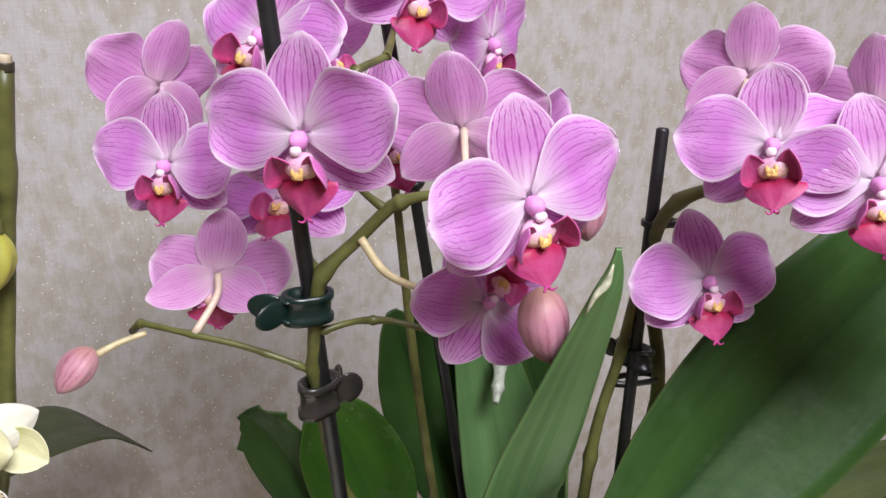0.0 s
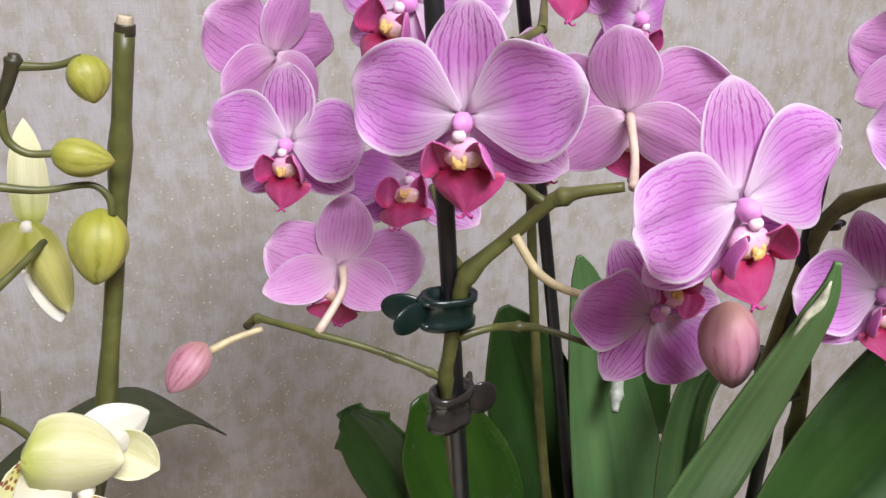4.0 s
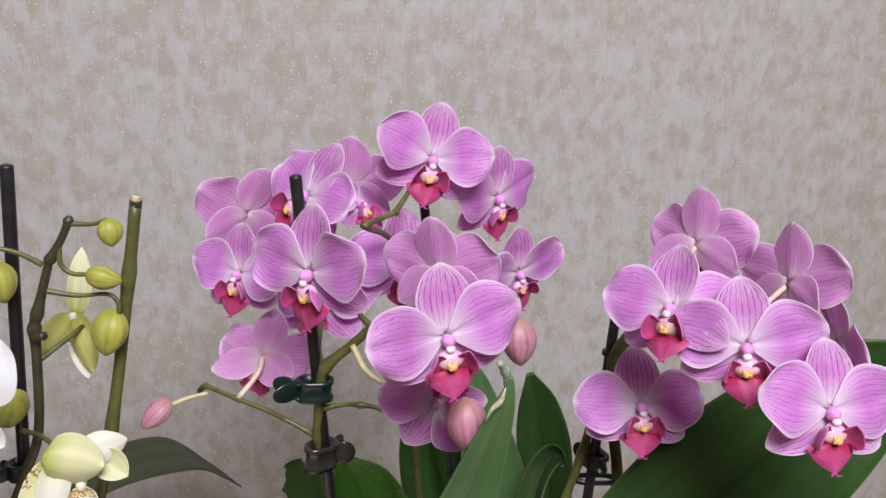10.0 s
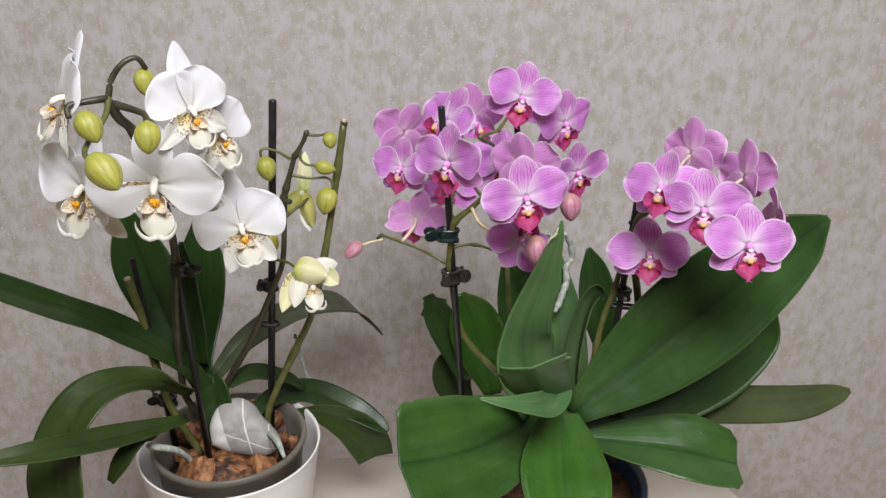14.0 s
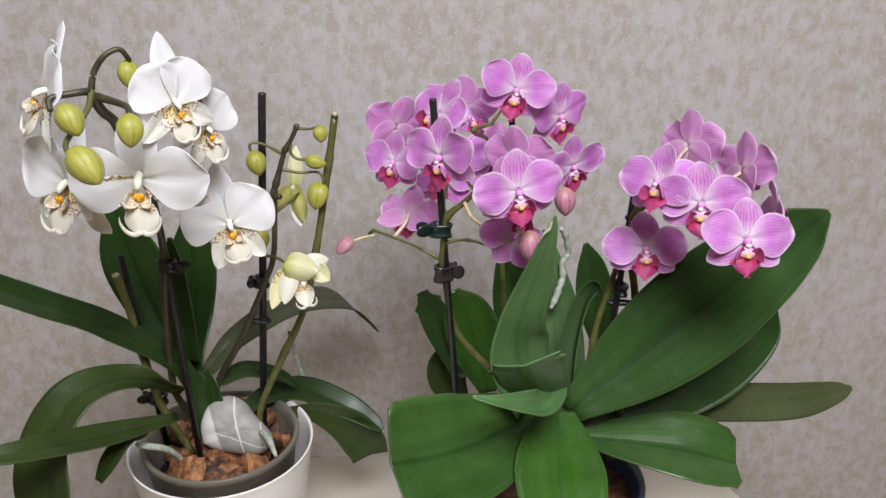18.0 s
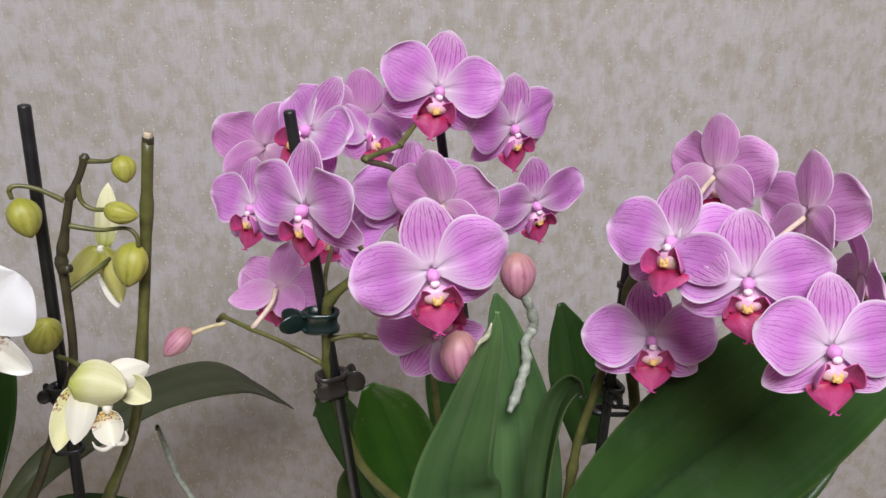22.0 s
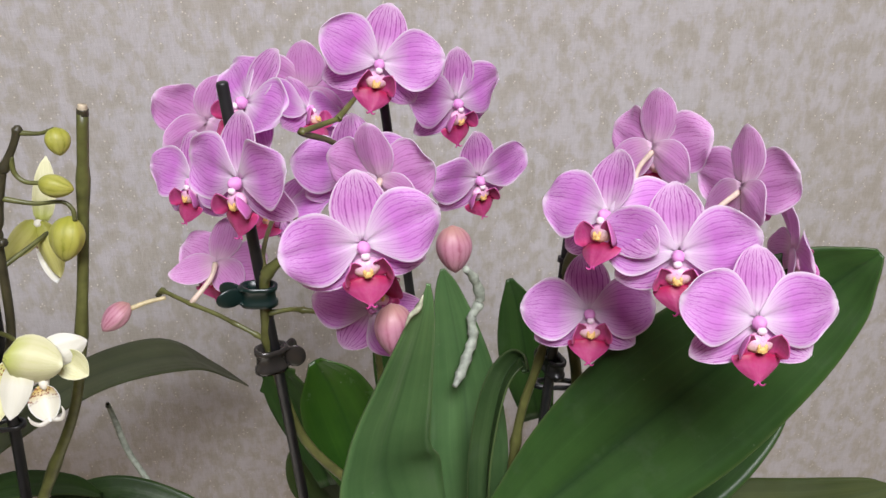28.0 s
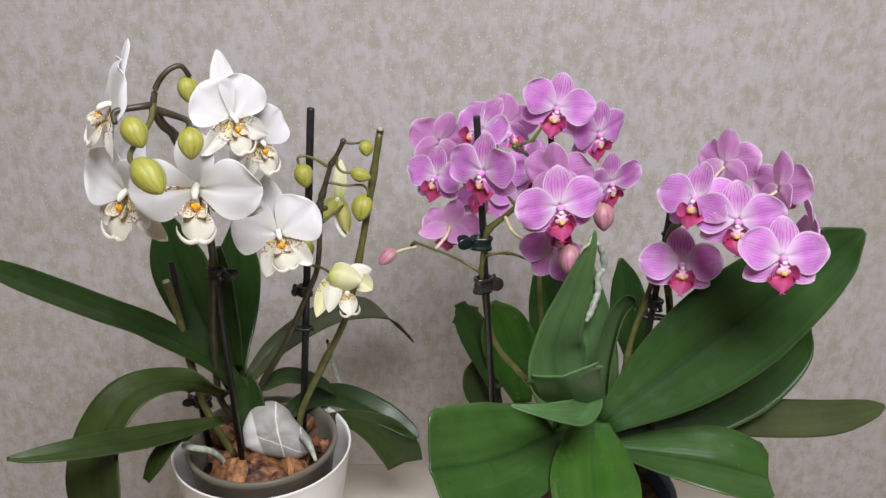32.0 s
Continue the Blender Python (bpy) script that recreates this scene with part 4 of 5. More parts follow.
stem(white_orchid, [(-0.0905, 0.27, 0.875), (-0.0857, 0.27, 0.9079), (-0.0669, 0.27, 0.9493), (-0.0463, 0.27, 0.9937), (-0.0332, 0.27, 1.0501), (-0.0233, 0.27, 1.1029), (-0.017, 0.27, 1.1392)], [0.003, 0.0028, 0.0027, 0.0026, 0.0026, 0.0026, 0.0026], stem_mat, "cut_spike", "old green flower spike cut at the top", (0.35, 0.62, 0.85))
stem(white_orchid, [(-0.143, 0.262, 0.87), (-0.1599, 0.262, 0.9116), (-0.1667, 0.262, 0.9432), (-0.1738, 0.262, 1.0003), (-0.1793, 0.262, 1.0277)], [0.0032, 0.003, 0.003, 0.003, 0.003], stem_mat, "cut_spike", "short green spike cut at the top", (0.6,))
stem(white_orchid, [(-0.14, 0.275, 0.89), (-0.1503, 0.268, 0.9204), (-0.1495, 0.26, 0.9462), (-0.1477, 0.255, 0.9765), (-0.1429, 0.248, 1.0169), (-0.1385, 0.244, 1.0498), (-0.1365, 0.236, 1.0724), (-0.1345, 0.215, 1.115), (-0.139, 0.19, 1.157), (-0.1438, 0.18, 1.1693), (-0.1475, 0.175, 1.182)], [0.0028, 0.0027, 0.0027, 0.0026, 0.0026, 0.0026, 0.0026, 0.0026, 0.0027, 0.003, 0.0026], stem_dark, "flower_spike", "dark green arching flower spike", (0.3, 0.5, 0.8))
stem(white_orchid, [(-0.1475, 0.175, 1.182), (-0.1539, 0.17, 1.1821), (-0.1658, 0.165, 1.1804), (-0.165, 0.16, 1.1748)], [0.0022, 0.002, 0.0018, 0.0016], stem_dark)
stem(white_orchid, [(-0.1473, 0.178, 1.1819), (-0.1448, 0.18, 1.1918), (-0.1381, 0.182, 1.2004), (-0.1308, 0.186, 1.2029), (-0.1272, 0.19, 1.196)], [0.002, 0.0018, 0.0017, 0.0016, 0.0015], stem_dark)
stem(white_orchid, [(-0.1445, 0.178, 1.178), (-0.131, 0.168, 1.1768), (-0.1218, 0.155, 1.1768), (-0.1195, 0.145, 1.1725)], [0.0026, 0.002, 0.0018, 0.0016], stem_dark)
stem(white_orchid, [(-0.1465, 0.176, 1.182), (-0.147, 0.165, 1.1737), (-0.152, 0.14, 1.163), (-0.146, 0.125, 1.16)], [0.002, 0.0017, 0.0016, 0.0015], stem_mat)
stem(white_orchid, [(-0.1239, 0.275, 0.915), (-0.1138, 0.272, 0.9372), (-0.0973, 0.268, 0.966), (-0.0868, 0.266, 0.9885), (-0.074, 0.265, 1.017), (-0.066, 0.265, 1.038), (-0.0625, 0.265, 1.073), (-0.0618, 0.265, 1.087), (-0.0595, 0.265, 1.095), (-0.0535, 0.265, 1.114), (-0.052, 0.265, 1.118), (-0.0465, 0.265, 1.127), (-0.043, 0.265, 1.1345), (-0.0425, 0.265, 1.1365)], [0.003, 0.0028, 0.0025, 0.0023, 0.0022, 0.0021, 0.0021, 0.0023, 0.0021, 0.0018, 0.0019, 0.0016, 0.0017, 0.0013], stem_dark, "flower_spike", "dark flower spike tied to a stake", (0.54, 0.61, 0.77, 0.93))
stem(white_orchid, [(-0.043, 0.265, 1.1335), (-0.034, 0.264, 1.1332), (-0.0275, 0.263, 1.1352)], [0.0013, 0.0009, 0.0009], stem_mat)
stem(white_orchid, [(-0.048, 0.265, 1.1235), (-0.048, 0.265, 1.116), (-0.044, 0.264, 1.112), (-0.037, 0.263, 1.1115)], [0.0013, 0.0011, 0.001, 0.001], stem_mat)
stem(white_orchid, [(-0.056, 0.265, 1.1045), (-0.043, 0.265, 1.1015), (-0.031, 0.264, 1.102), (-0.0268, 0.263, 1.0985), (-0.0265, 0.262, 1.0935)], [0.0013, 0.001, 0.0009, 0.001, 0.001], stem_mat)
stem(white_orchid, [(-0.055, 0.265, 1.116), (-0.064, 0.264, 1.122), (-0.0715, 0.263, 1.1245), (-0.0752, 0.262, 1.1235), (-0.0752, 0.262, 1.119)], [0.0013, 0.001, 0.001, 0.0011, 0.0009], stem_mat)
stem(white_orchid, [(-0.062, 0.265, 1.072), (-0.052, 0.275, 1.077), (-0.0465, 0.283, 1.0795)], [0.0013, 0.0011, 0.0011], stem_mat)
stem(white_orchid, [(-0.061, 0.262, 1.0845), (-0.0568, 0.26, 1.086)], [0.0021, 0.0019], stem_dark, "scale", "dark dried scale at a node")
stem(white_orchid, [(-0.0725, 0.264, 1.0395), (-0.0596, 0.252, 1.041), (-0.0470, 0.233, 1.0385)], [0.0012, 0.001, 0.001], stem_mat)
for c, ax, ln, wd in (((-0.1481, 0.14, 1.1749), (0.35, -0.3, -0.6), 0.0195, 0.015), ((-0.1182, 0.14, 1.1685), (0.0, -0.3, -0.9), 0.0185, 0.0145),
                      ((-0.1373, 0.12, 1.1558), (0.55, -0.45, -0.55), 0.0255, 0.018), ((-0.1292, 0.19, 1.188), (0.1, -0.2, -0.9), 0.0165, 0.0125),
                      ((-0.0718, 0.262, 1.1101), (0.2, -0.2, -0.9), 0.018, 0.0145), ((-0.0268, 0.262, 1.1300), (0.1, -0.3, -0.9), 0.012, 0.0105),
                      ((-0.0312, 0.262, 1.1102), (0.95, -0.2, -0.2), 0.0155, 0.011), ((-0.0312, 0.262, 1.0852), (-0.2, -0.3, -0.9), 0.0205, 0.016),
                      ((-0.0755, 0.262, 1.0525), (0.4, -0.4, 0.75), 0.0225, 0.0175)):
    bud(white_orchid, c, ax, ln, wd, bud_green, "plump yellow-green bud")

pink_orchid = thing("pink_orchid", "pink veined orchid with crimson lips, in a dark blue pot", "orchid", at=(0.15, 0.225, TZ))
part("pot", lathe(bmesh.new(), [(0.002, 0.0), (0.058, 0.0), (0.0745, 0.1), (0.078, 0.106), (0.078, 0.11), (0.075, 0.111), (0.0725, 0.104), (0.056, 0.004), (0.002, 0.003)], 64), pot_blue, pink_orchid, "dark blue plastic pot", Matrix.Translation((0.135, 0.225, TZ)))
part("soil", lathe(bmesh.new(), [(0.002, 0.01), (0.056, 0.01), (0.0705, 0.092), (0.04, 0.097), (0.002, 0.1)], 40), bark_mat, pink_orchid, "brown bark filling", Matrix.Translation((0.135, 0.225, TZ)))
stake(pink_orchid, (0.0484, 0.224, 1.1625), (0.0719, 0.2264, 0.845))
stake(pink_orchid, (0.1118, 0.3132, 1.14), (0.1400, 0.2650, 0.845))
stake(pink_orchid, (0.1935, 0.2462, 1.105), (0.1664, 0.2176, 0.845))
stem(pink_orchid, [(0.135, 0.215, 0.87), (0.1, 0.225, 0.945), (0.066, 0.232, 0.988), (0.0555, 0.226, 1.0412), (0.0548, 0.224, 1.058), (0.0558, 0.222, 1.071), (0.0578, 0.2205, 1.0828), (0.068, 0.218, 1.0932), (0.0762, 0.2145, 1.1025), (0.0785, 0.2135, 1.1042), (0.083, 0.21, 1.1068), (0.092, 0.205, 1.109)], [0.003, 0.0025, 0.0022, 0.0021, 0.0021, 0.0021, 0.0022, 0.0019, 0.0019, 0.0021, 0.0016, 0.0013], stem_mat, "flower_spike", "green branching flower spike", (0.3, 0.55, 0.85))
stem(pink_orchid, [(0.0545, 0.2255, 1.0475), (0.049, 0.2265, 1.0515), (0.042, 0.229, 1.055), (0.033, 0.234, 1.058), (0.0215, 0.2405, 1.0605), (0.011, 0.25, 1.061), (0.0072, 0.254, 1.0605), (0.0048, 0.2555, 1.058)], [0.0012, 0.0011, 0.001, 0.001, 0.001, 0.001, 0.0013, 0.0009], stem_mat, "side_branch", "green side branch with a dark end", (0.12, 0.3, 0.57, 0.84))
stem(pink_orchid, [(0.0075, 0.2538, 1.0612), (0.0046, 0.256, 1.0572)], [0.0012, 0.0013], stem_dark, "branch_end", "brown dried end of the branch")
stem(pink_orchid, [(0.0085, 0.253, 1.0575), (0.0, 0.252, 1.0562), (-0.0065, 0.2505, 1.0545)], [0.0009, 0.001, 0.0012], pedicel_mat, "pedicel")
stem(pink_orchid, [(0.0565, 0.2225, 1.0632), (0.066, 0.221, 1.0652), (0.0715, 0.2165, 1.067), (0.0785, 0.2155, 1.0655), (0.09, 0.208, 1.0625)], [0.0012, 0.001, 0.0013, 0.0009, 0.0009], stem_mat, "side_branch", "", (0.05, 0.5))
stem(pink_orchid, [(0.0762, 0.2145, 1.1025), (0.073, 0.218, 1.105), (0.0705, 0.224, 1.1075)], [0.0016, 0.0012, 0.001], stem_mat, "side_branch")
stem(pink_orchid, [(0.0578, 0.2205, 1.0828), (0.056, 0.228, 1.0862), (0.0572, 0.238, 1.091), (0.06, 0.255, 1.094)], [0.0014, 0.0011, 0.001, 0.001], stem_mat, "side_branch")
stem(pink_orchid, [(0.0685, 0.216, 1.0945), (0.0736, 0.21, 1.0854), (0.0829, 0.206, 1.0805), (0.095, 0.203, 1.079)], [0.0013, 0.0012, 0.0011, 0.0012], pedicel_mat, "pedicel")
stem(pink_orchid, [(0.114, 0.24, 0.87), (0.104, 0.262, 1.0), (0.099, 0.272, 1.09), (0.091, 0.262, 1.121), (0.0765, 0.24, 1.1358), (0.078, 0.2405, 1.1372), (0.0895, 0.252, 1.1375), (0.0915, 0.254, 1.1385), (0.1, 0.271, 1.143), (0.103, 0.275, 1.147), (0.109, 0.281, 1.152)], [0.0022, 0.0018, 0.0016, 0.0013, 0.0014, 0.0013, 0.0012, 0.0014, 0.001, 0.0012, 0.0009], stem_mat, "flower_spike", "green kinked flower spike", (0.45, 0.65))
stem(pink_orchid, [(0.188, 0.23, 0.87), (0.197, 0.236, 0.96), (0.198, 0.238, 1.006), (0.191, 0.242, 1.05), (0.192, 0.235, 1.078), (0.205, 0.22, 1.09), (0.225, 0.2, 1.095)], [0.003, 0.003, 0.0028, 0.0028, 0.0026, 0.0022, 0.0018], stem_mat, "flower_spike", "green flower spike tied to a stake", (0.25, 0.5, 0.7))
stem(pink_orchid, [(0.158, 0.232, 0.88), (0.167, 0.238, 0.95), (0.171, 0.238, 0.988), (0.178, 0.238, 1.016), (0.184, 0.24, 1.04), (0.1895, 0.241, 1.064)], [0.0028, 0.0025, 0.0023, 0.0021, 0.002, 0.0015], stem_mat, "flower_spike", "green flower spike beside a stake", (0.3, 0.62))
for a, b, c in (((0.0325, 0.2525, 1.0735), (0.0305, 0.2465, 1.069), (0.022, 0.2403, 1.0608)), ((0.227, 0.243, 1.121), (0.217, 0.235, 1.114), (0.212, 0.225, 1.1)),
                ((0.2538, 0.2103, 1.114), (0.24, 0.204, 1.108), (0.225, 0.2, 1.096)), ((0.1062, 0.2285, 1.1187), (0.101, 0.216, 1.112), (0.095, 0.206, 1.108))):
    stem(pink_orchid, [a, b, c], [0.0013, 0.0011, 0.0013], pedicel_white, "pedicel", "pale curved pedicel")
bud(pink_orchid, (-0.0131, 0.2482, 1.0518), (-0.5, -0.3, -0.4), 0.0165, 0.0115, bud_pink, "closed rosy bud with yellowish base")
bud(pink_orchid, (0.1071, 0.1765, 1.078), (0.1, -0.2, -1), 0.022, 0.0155, bud_pink, "closed rosy bud")
bud(pink_orchid, (0.1325, 0.1998, 1.0993), (0.05, -0.2, -1), 0.019, 0.0145, bud_pink, "closed rosy bud")


def clip(parent, at, along, gap, mat, label, wing=0.0, turn=0.0, tall=0.0042):
    """A spring clip round a stake and a stem, gap apart: a slotted band with two gripping wings; without wings a thin tie with a knob."""
    z = Vector(along).normalized()
    y = z.cross(Vector((1, 0, 0))).normalized()
    m = Matrix.Translation(at) @ Matrix((y.cross(z), y, z)).transposed().to_4x4() @ Matrix.Rotation(radians(turn), 4, "Z")
    bm = bmesh.new()
    n = 32
    t = tall
    prof = [(1.0, -t), (1.26, -t), (1.26, -t * 0.6), (1.12, -t * 0.5), (1.12, t * 0.5), (1.26, t * 0.6), (1.26, t), (1.0, t)] if wing else [(0.95, -0.0011), (1.25, -0.0011), (1.25, 0.0011), (0.95, 0.0011)]
    rings = []
    for k in range(n):
        w = 2 * math.pi * k / n
        x, y = (gap / 2 + 0.0042) * math.cos(w), 0.0044 * math.sin(w) * (0.8 + 0.2 * abs(math.cos(w)))
        rings.append([bm.verts.new((x * q, y * q, h)) for q, h in prof])
    for k in range(n):
        a, b = rings[k], rings[(k + 1) % n]
        for i in range(len(prof)):
            bm.faces.new((a[i], b[i], b[(i + 1) % len(prof)], a[(i + 1) % len(prof)]))
    bmesh.ops.recalc_face_normals(bm, faces=bm.faces[:])
    body = part("clip", bm, mat, parent, label, m)
    ex = gap / 2 + 0.0045
    if wing:
        for s in (-1, 1):
            bm = bmesh.new()
            blob(bm, (ex + wing * 0.5, s * 0.003, 0), (wing * 0.66, 0.0011, t * 0.95), 1, 3, 0, Matrix.Rotation(radians(s * 26), 3, "Z"))
            part("wing", bm, mat, body, "", m)
            bm = bmesh.new()
            blob(bm, (ex, 0, s * t * 0.7), (0.0024, 0.0034, 0.001), 1, 2)
            part("hinge", bm, mat, body, "", m)
    else:
        bm = bmesh.new()
        blob(bm, (gap / 2 + 0.0065, 0, 0), (0.0026, 0.0014, 0.0014), 1, 2)
        part("knob", bm, mat, body, "", m)
    return body


clip(pink_orchid, (0.0555, 0.2245, 1.0395), (0.05, 0.0, 1), 0.0035, clip_grey, "shiny grey plastic butterfly clip", 0.0072, 25, 0.0058)
clip(pink_orchid, (0.0535, 0.2225, 1.0725), (0.05, 0.0, 1), 0.004, clip_green, "dark green plastic clip", 0.0095, 180, 0.0046)
clip(pink_orchid, (0.194, 0.2425, 1.0693), (0.1, 0.1, 1), 0.004, clip_black, "black plastic tie", 0.0, 0)
clip(pink_orchid, (0.188, 0.2395, 1.0036), (0.1, 0.1, 1), 0.011, clip_black, "black plastic tie", 0.0, 0)
clip(pink_orchid, (0.186, 0.239, 1.0156), (0.1, 0.1, 1), 0.006, clip_black, "black plastic clip", 0.005, 100)
d = (Vector((0.1118, 0.3132, 1.14)) - Vector((0.14, 0.265, 0.845))).normalized()
foot = Vector((0.1118, 0.3132, 1.14)) - d * 0.068
part("clip", tube(bmesh.new(), [tuple(foot + d * 0.0021 * k) for k in range(15)], [0.0034 + 0.0016 * (k % 2) for k in range(15)], 14, 2), clip_black, pink_orchid, "black ribbed plastic sleeve", ID)
clip(white_orchid, (-0.137, 0.243, 1.043), (0, 0, 1), 0.003, clip_black, "black butterfly clip", 0.009, -20)
clip(white_orchid, (-0.0800, 0.27, 0.9827), (0, 0, 1), 0.004, clip_black, "black plastic tie", 0.0, 180)
clip(white_orchid, (-0.0770, 0.27, 1.0156), (0, 0, 1), 0.001, clip_black, "black plastic clip", 0.005, 180)
clip(white_orchid, (-0.1647, 0.268, 0.9185), (0, 0, 1), 0.004, clip_black, "black butterfly clip", 0.008, 170)

stem(pink_orchid, [(0.151, 0.291, 1.043), (0.157, 0.297, 1.033), (0.1605, 0.3, 1.019), (0.1555, 0.297, 1.01), (0.156, 0.294, 1.0), (0.1525, 0.288, 0.994), (0.1475, 0.28, 0.987), (0.143, 0.273, 0.983)], [0.0018, 0.0023, 0.0026, 0.0023, 0.0026, 0.0024, 0.0025, 0.0014], root_mat, "aerial_root", "silvery green aerial root", (0.12, 0.22, 0.33, 0.43, 0.54, 0.66, 0.76, 0.88))
stem(white_orchid, [(-0.077, 0.405, 0.897), (-0.074, 0.405, 0.879), (-0.069, 0.402, 0.858), (-0.055, 0.395, 0.830), (-0.035, 0.38, 0.805)], [0.0016, 0.0021, 0.0022, 0.002, 0.0016], root_mat, "aerial_root", "thin silvery aerial root with a dark tip")
stem(white_orchid, [(-0.0772, 0.405, 0.8985), (-0.0771, 0.405, 0.8955)], [0.001, 0.0019], stem_dark, "root_tip", "dark dried root tip")
stem(white_orchid, [(-0.017, 0.27, 1.1385), (-0.0166, 0.27, 1.1412)], [0.0026, 0.0026], stem_dark, "cut_end", "brown dried end")
stem(white_orchid, [(-0.0167, 0.27, 1.141), (-0.0163, 0.27, 1.1432)], [0.0022, 0.0019], cut_mat, "cut_end", "pale cut end")
stem(white_orchid, [(-0.1793, 0.262, 1.0274), (-0.1796, 0.262, 1.029)], [0.0029, 0.0025], cut_mat, "cut_end", "pale cut end")

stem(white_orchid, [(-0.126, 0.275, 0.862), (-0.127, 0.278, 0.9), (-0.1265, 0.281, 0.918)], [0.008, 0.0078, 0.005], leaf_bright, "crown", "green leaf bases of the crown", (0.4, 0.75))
stem(white_orchid, [(-0.0846, 0.25, 0.895), (-0.077, 0.235, 0.898), (-0.0713, 0.225, 0.89)], [0.0024, 0.0026, 0.0014], root_mat, "aerial_root", "silvery root tip beside the pebble")
stem(white_orchid, [(-0.1685, 0.235, 0.9), (-0.1693, 0.22, 0.91), (-0.1613, 0.215, 0.912), (-0.1493, 0.225, 0.9), (-0.142, 0.24, 0.875)], [0.0014, 0.0024, 0.0026, 0.0024, 0.002], root_mat, "aerial_root", "silvery green root curling over the pot's rim")
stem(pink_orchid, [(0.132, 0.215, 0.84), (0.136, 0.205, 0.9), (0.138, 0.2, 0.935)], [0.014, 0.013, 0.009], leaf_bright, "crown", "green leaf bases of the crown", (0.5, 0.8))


# ---- leaves ----
leaf(pink_orchid, (-0.25, -0.8, 0.55), [(0.145, 0.200, 0.937, 0.0094), (0.192, 0.205, 0.975, 0.0298), (0.233, 0.205, 1.013, 0.0364), (0.270, 0.200, 1.052, 0.0301), (0.292, 0.195, 1.075, 0.0196), (0.301, 0.190, 1.087, 0.0083), (0.305, 0.188, 1.092, 0.0021)])
leaf(pink_orchid, (-0.3, -0.6, 0.7), [(0.151, 0.210, 0.921, 0.0053), (0.208, 0.240, 0.909, 0.0212), (0.269, 0.260, 0.927, 0.0283), (0.312, 0.270, 0.954, 0.0188), (0.323, 0.270, 0.979, 0.0025)])
leaf(pink_orchid, (0, -0.7, 0.7), [(0.220, 0.260, 0.893, 0.0059), (0.277, 0.250, 0.904, 0.0150), (0.333, 0.237, 0.912, 0.0145), (0.362, 0.229, 0.924, 0.0085), (0.373, 0.227, 0.929, 0.0018)], leaf_back, fold=0.06)
leaf(pink_orchid, (0.1, -0.35, 0.93), [(0.151, 0.200, 0.915, 0.0053), (0.185, 0.190, 0.915, 0.0197), (0.225, 0.180, 0.913, 0.0292), (0.254, 0.176, 0.906, 0.0251), (0.264, 0.175, 0.903, 0.0172)], leaf_worn, notch=0.2)
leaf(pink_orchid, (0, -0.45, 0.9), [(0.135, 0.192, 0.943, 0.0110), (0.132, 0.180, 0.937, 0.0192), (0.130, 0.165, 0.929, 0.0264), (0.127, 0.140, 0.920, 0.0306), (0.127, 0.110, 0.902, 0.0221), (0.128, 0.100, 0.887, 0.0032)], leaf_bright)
leaf(pink_orchid, (-0.1, -0.7, 0.7), [(0.121, 0.200, 0.933, 0.0094), (0.097, 0.185, 0.935, 0.0258), (0.071, 0.165, 0.937, 0.0363), (0.044, 0.148, 0.942, 0.0391), (0.023, 0.135, 0.949, 0.0374), (0.015, 0.130, 0.952, 0.0339)], leaf_worn, notch=0.1)
leaf(pink_orchid, (0.5, -0.8, 0.28), [(0.116, 0.195, 0.950, 0.0180), (0.103, 0.186, 0.995, 0.0245), (0.1025, 0.179, 1.023, 0.0178), (0.109, 0.172, 1.055, 0.0115), (0.1142, 0.166, 1.080, 0.0066), (0.1165, 0.163, 1.092, 0.0042), (0.118, 0.162, 1.099, 0.0022), (0.1185, 0.162, 1.105, 0.0005)], leaf_grey, fold=0.15, tip=(-0.3, -0.9, 0.2))
leaf(pink_orchid, (0.05, -0.8, -0.5), [(0.128, 0.178, 0.958, 0.0120), (0.118, 0.163, 0.976, 0.0180), (0.108, 0.147, 0.996, 0.0220), (0.102, 0.137, 1.010, 0.0225), (0.098, 0.131, 1.020, 0.0215)], leaf_grey, fold=-0.22, notch=0.18)
leaf(pink_orchid, (0.35, -0.6, 0.7), [(0.126, 0.172, 0.984, 0.0075), (0.121, 0.160, 0.980, 0.0098), (0.112, 0.147, 0.980, 0.0098), (0.099, 0.137, 0.987, 0.0078), (0.082, 0.131, 0.994, 0.0042), (0.066, 0.130, 0.999, 0.0010)], leaf_grey, fold=0.5, tip=(0.0, -0.5, 0.85))
leaf(pink_orchid, (0, -1, 0.2), [(0.152, 0.260, 0.890, 0.0150), (0.151, 0.275, 0.933, 0.0215), (0.151, 0.291, 0.966, 0.0195), (0.147, 0.301, 1.000, 0.0130), (0.143, 0.306, 1.025, 0.0062), (0.141, 0.308, 1.035, 0.0011)], leaf_grey)
leaf(pink_orchid, (-0.2, -0.95, 0.2), [(0.204, 0.330, 0.914, 0.0093), (0.197, 0.340, 0.954, 0.0163), (0.192, 0.345, 0.985, 0.0121), (0.186, 0.346, 1.006, 0.0020)])
leaf(pink_orchid, (-0.75, -0.65, 0), [(0.153, 0.230, 0.928, 0.0072), (0.157, 0.245, 0.964, 0.0076), (0.165, 0.255, 0.996, 0.0066), (0.175, 0.258, 1.009, 0.0049), (0.177, 0.250, 1.005, 0.0022)], leaf_olive, fold=0.9)
leaf(pink_orchid, (-0.4, -0.9, 0.1), [(0.074, 0.280, 0.918, 0.0057), (0.064, 0.295, 0.948, 0.0141), (0.053, 0.303, 0.970, 0.0131), (0.044, 0.306, 0.985, 0.0056)], notch=0.5)
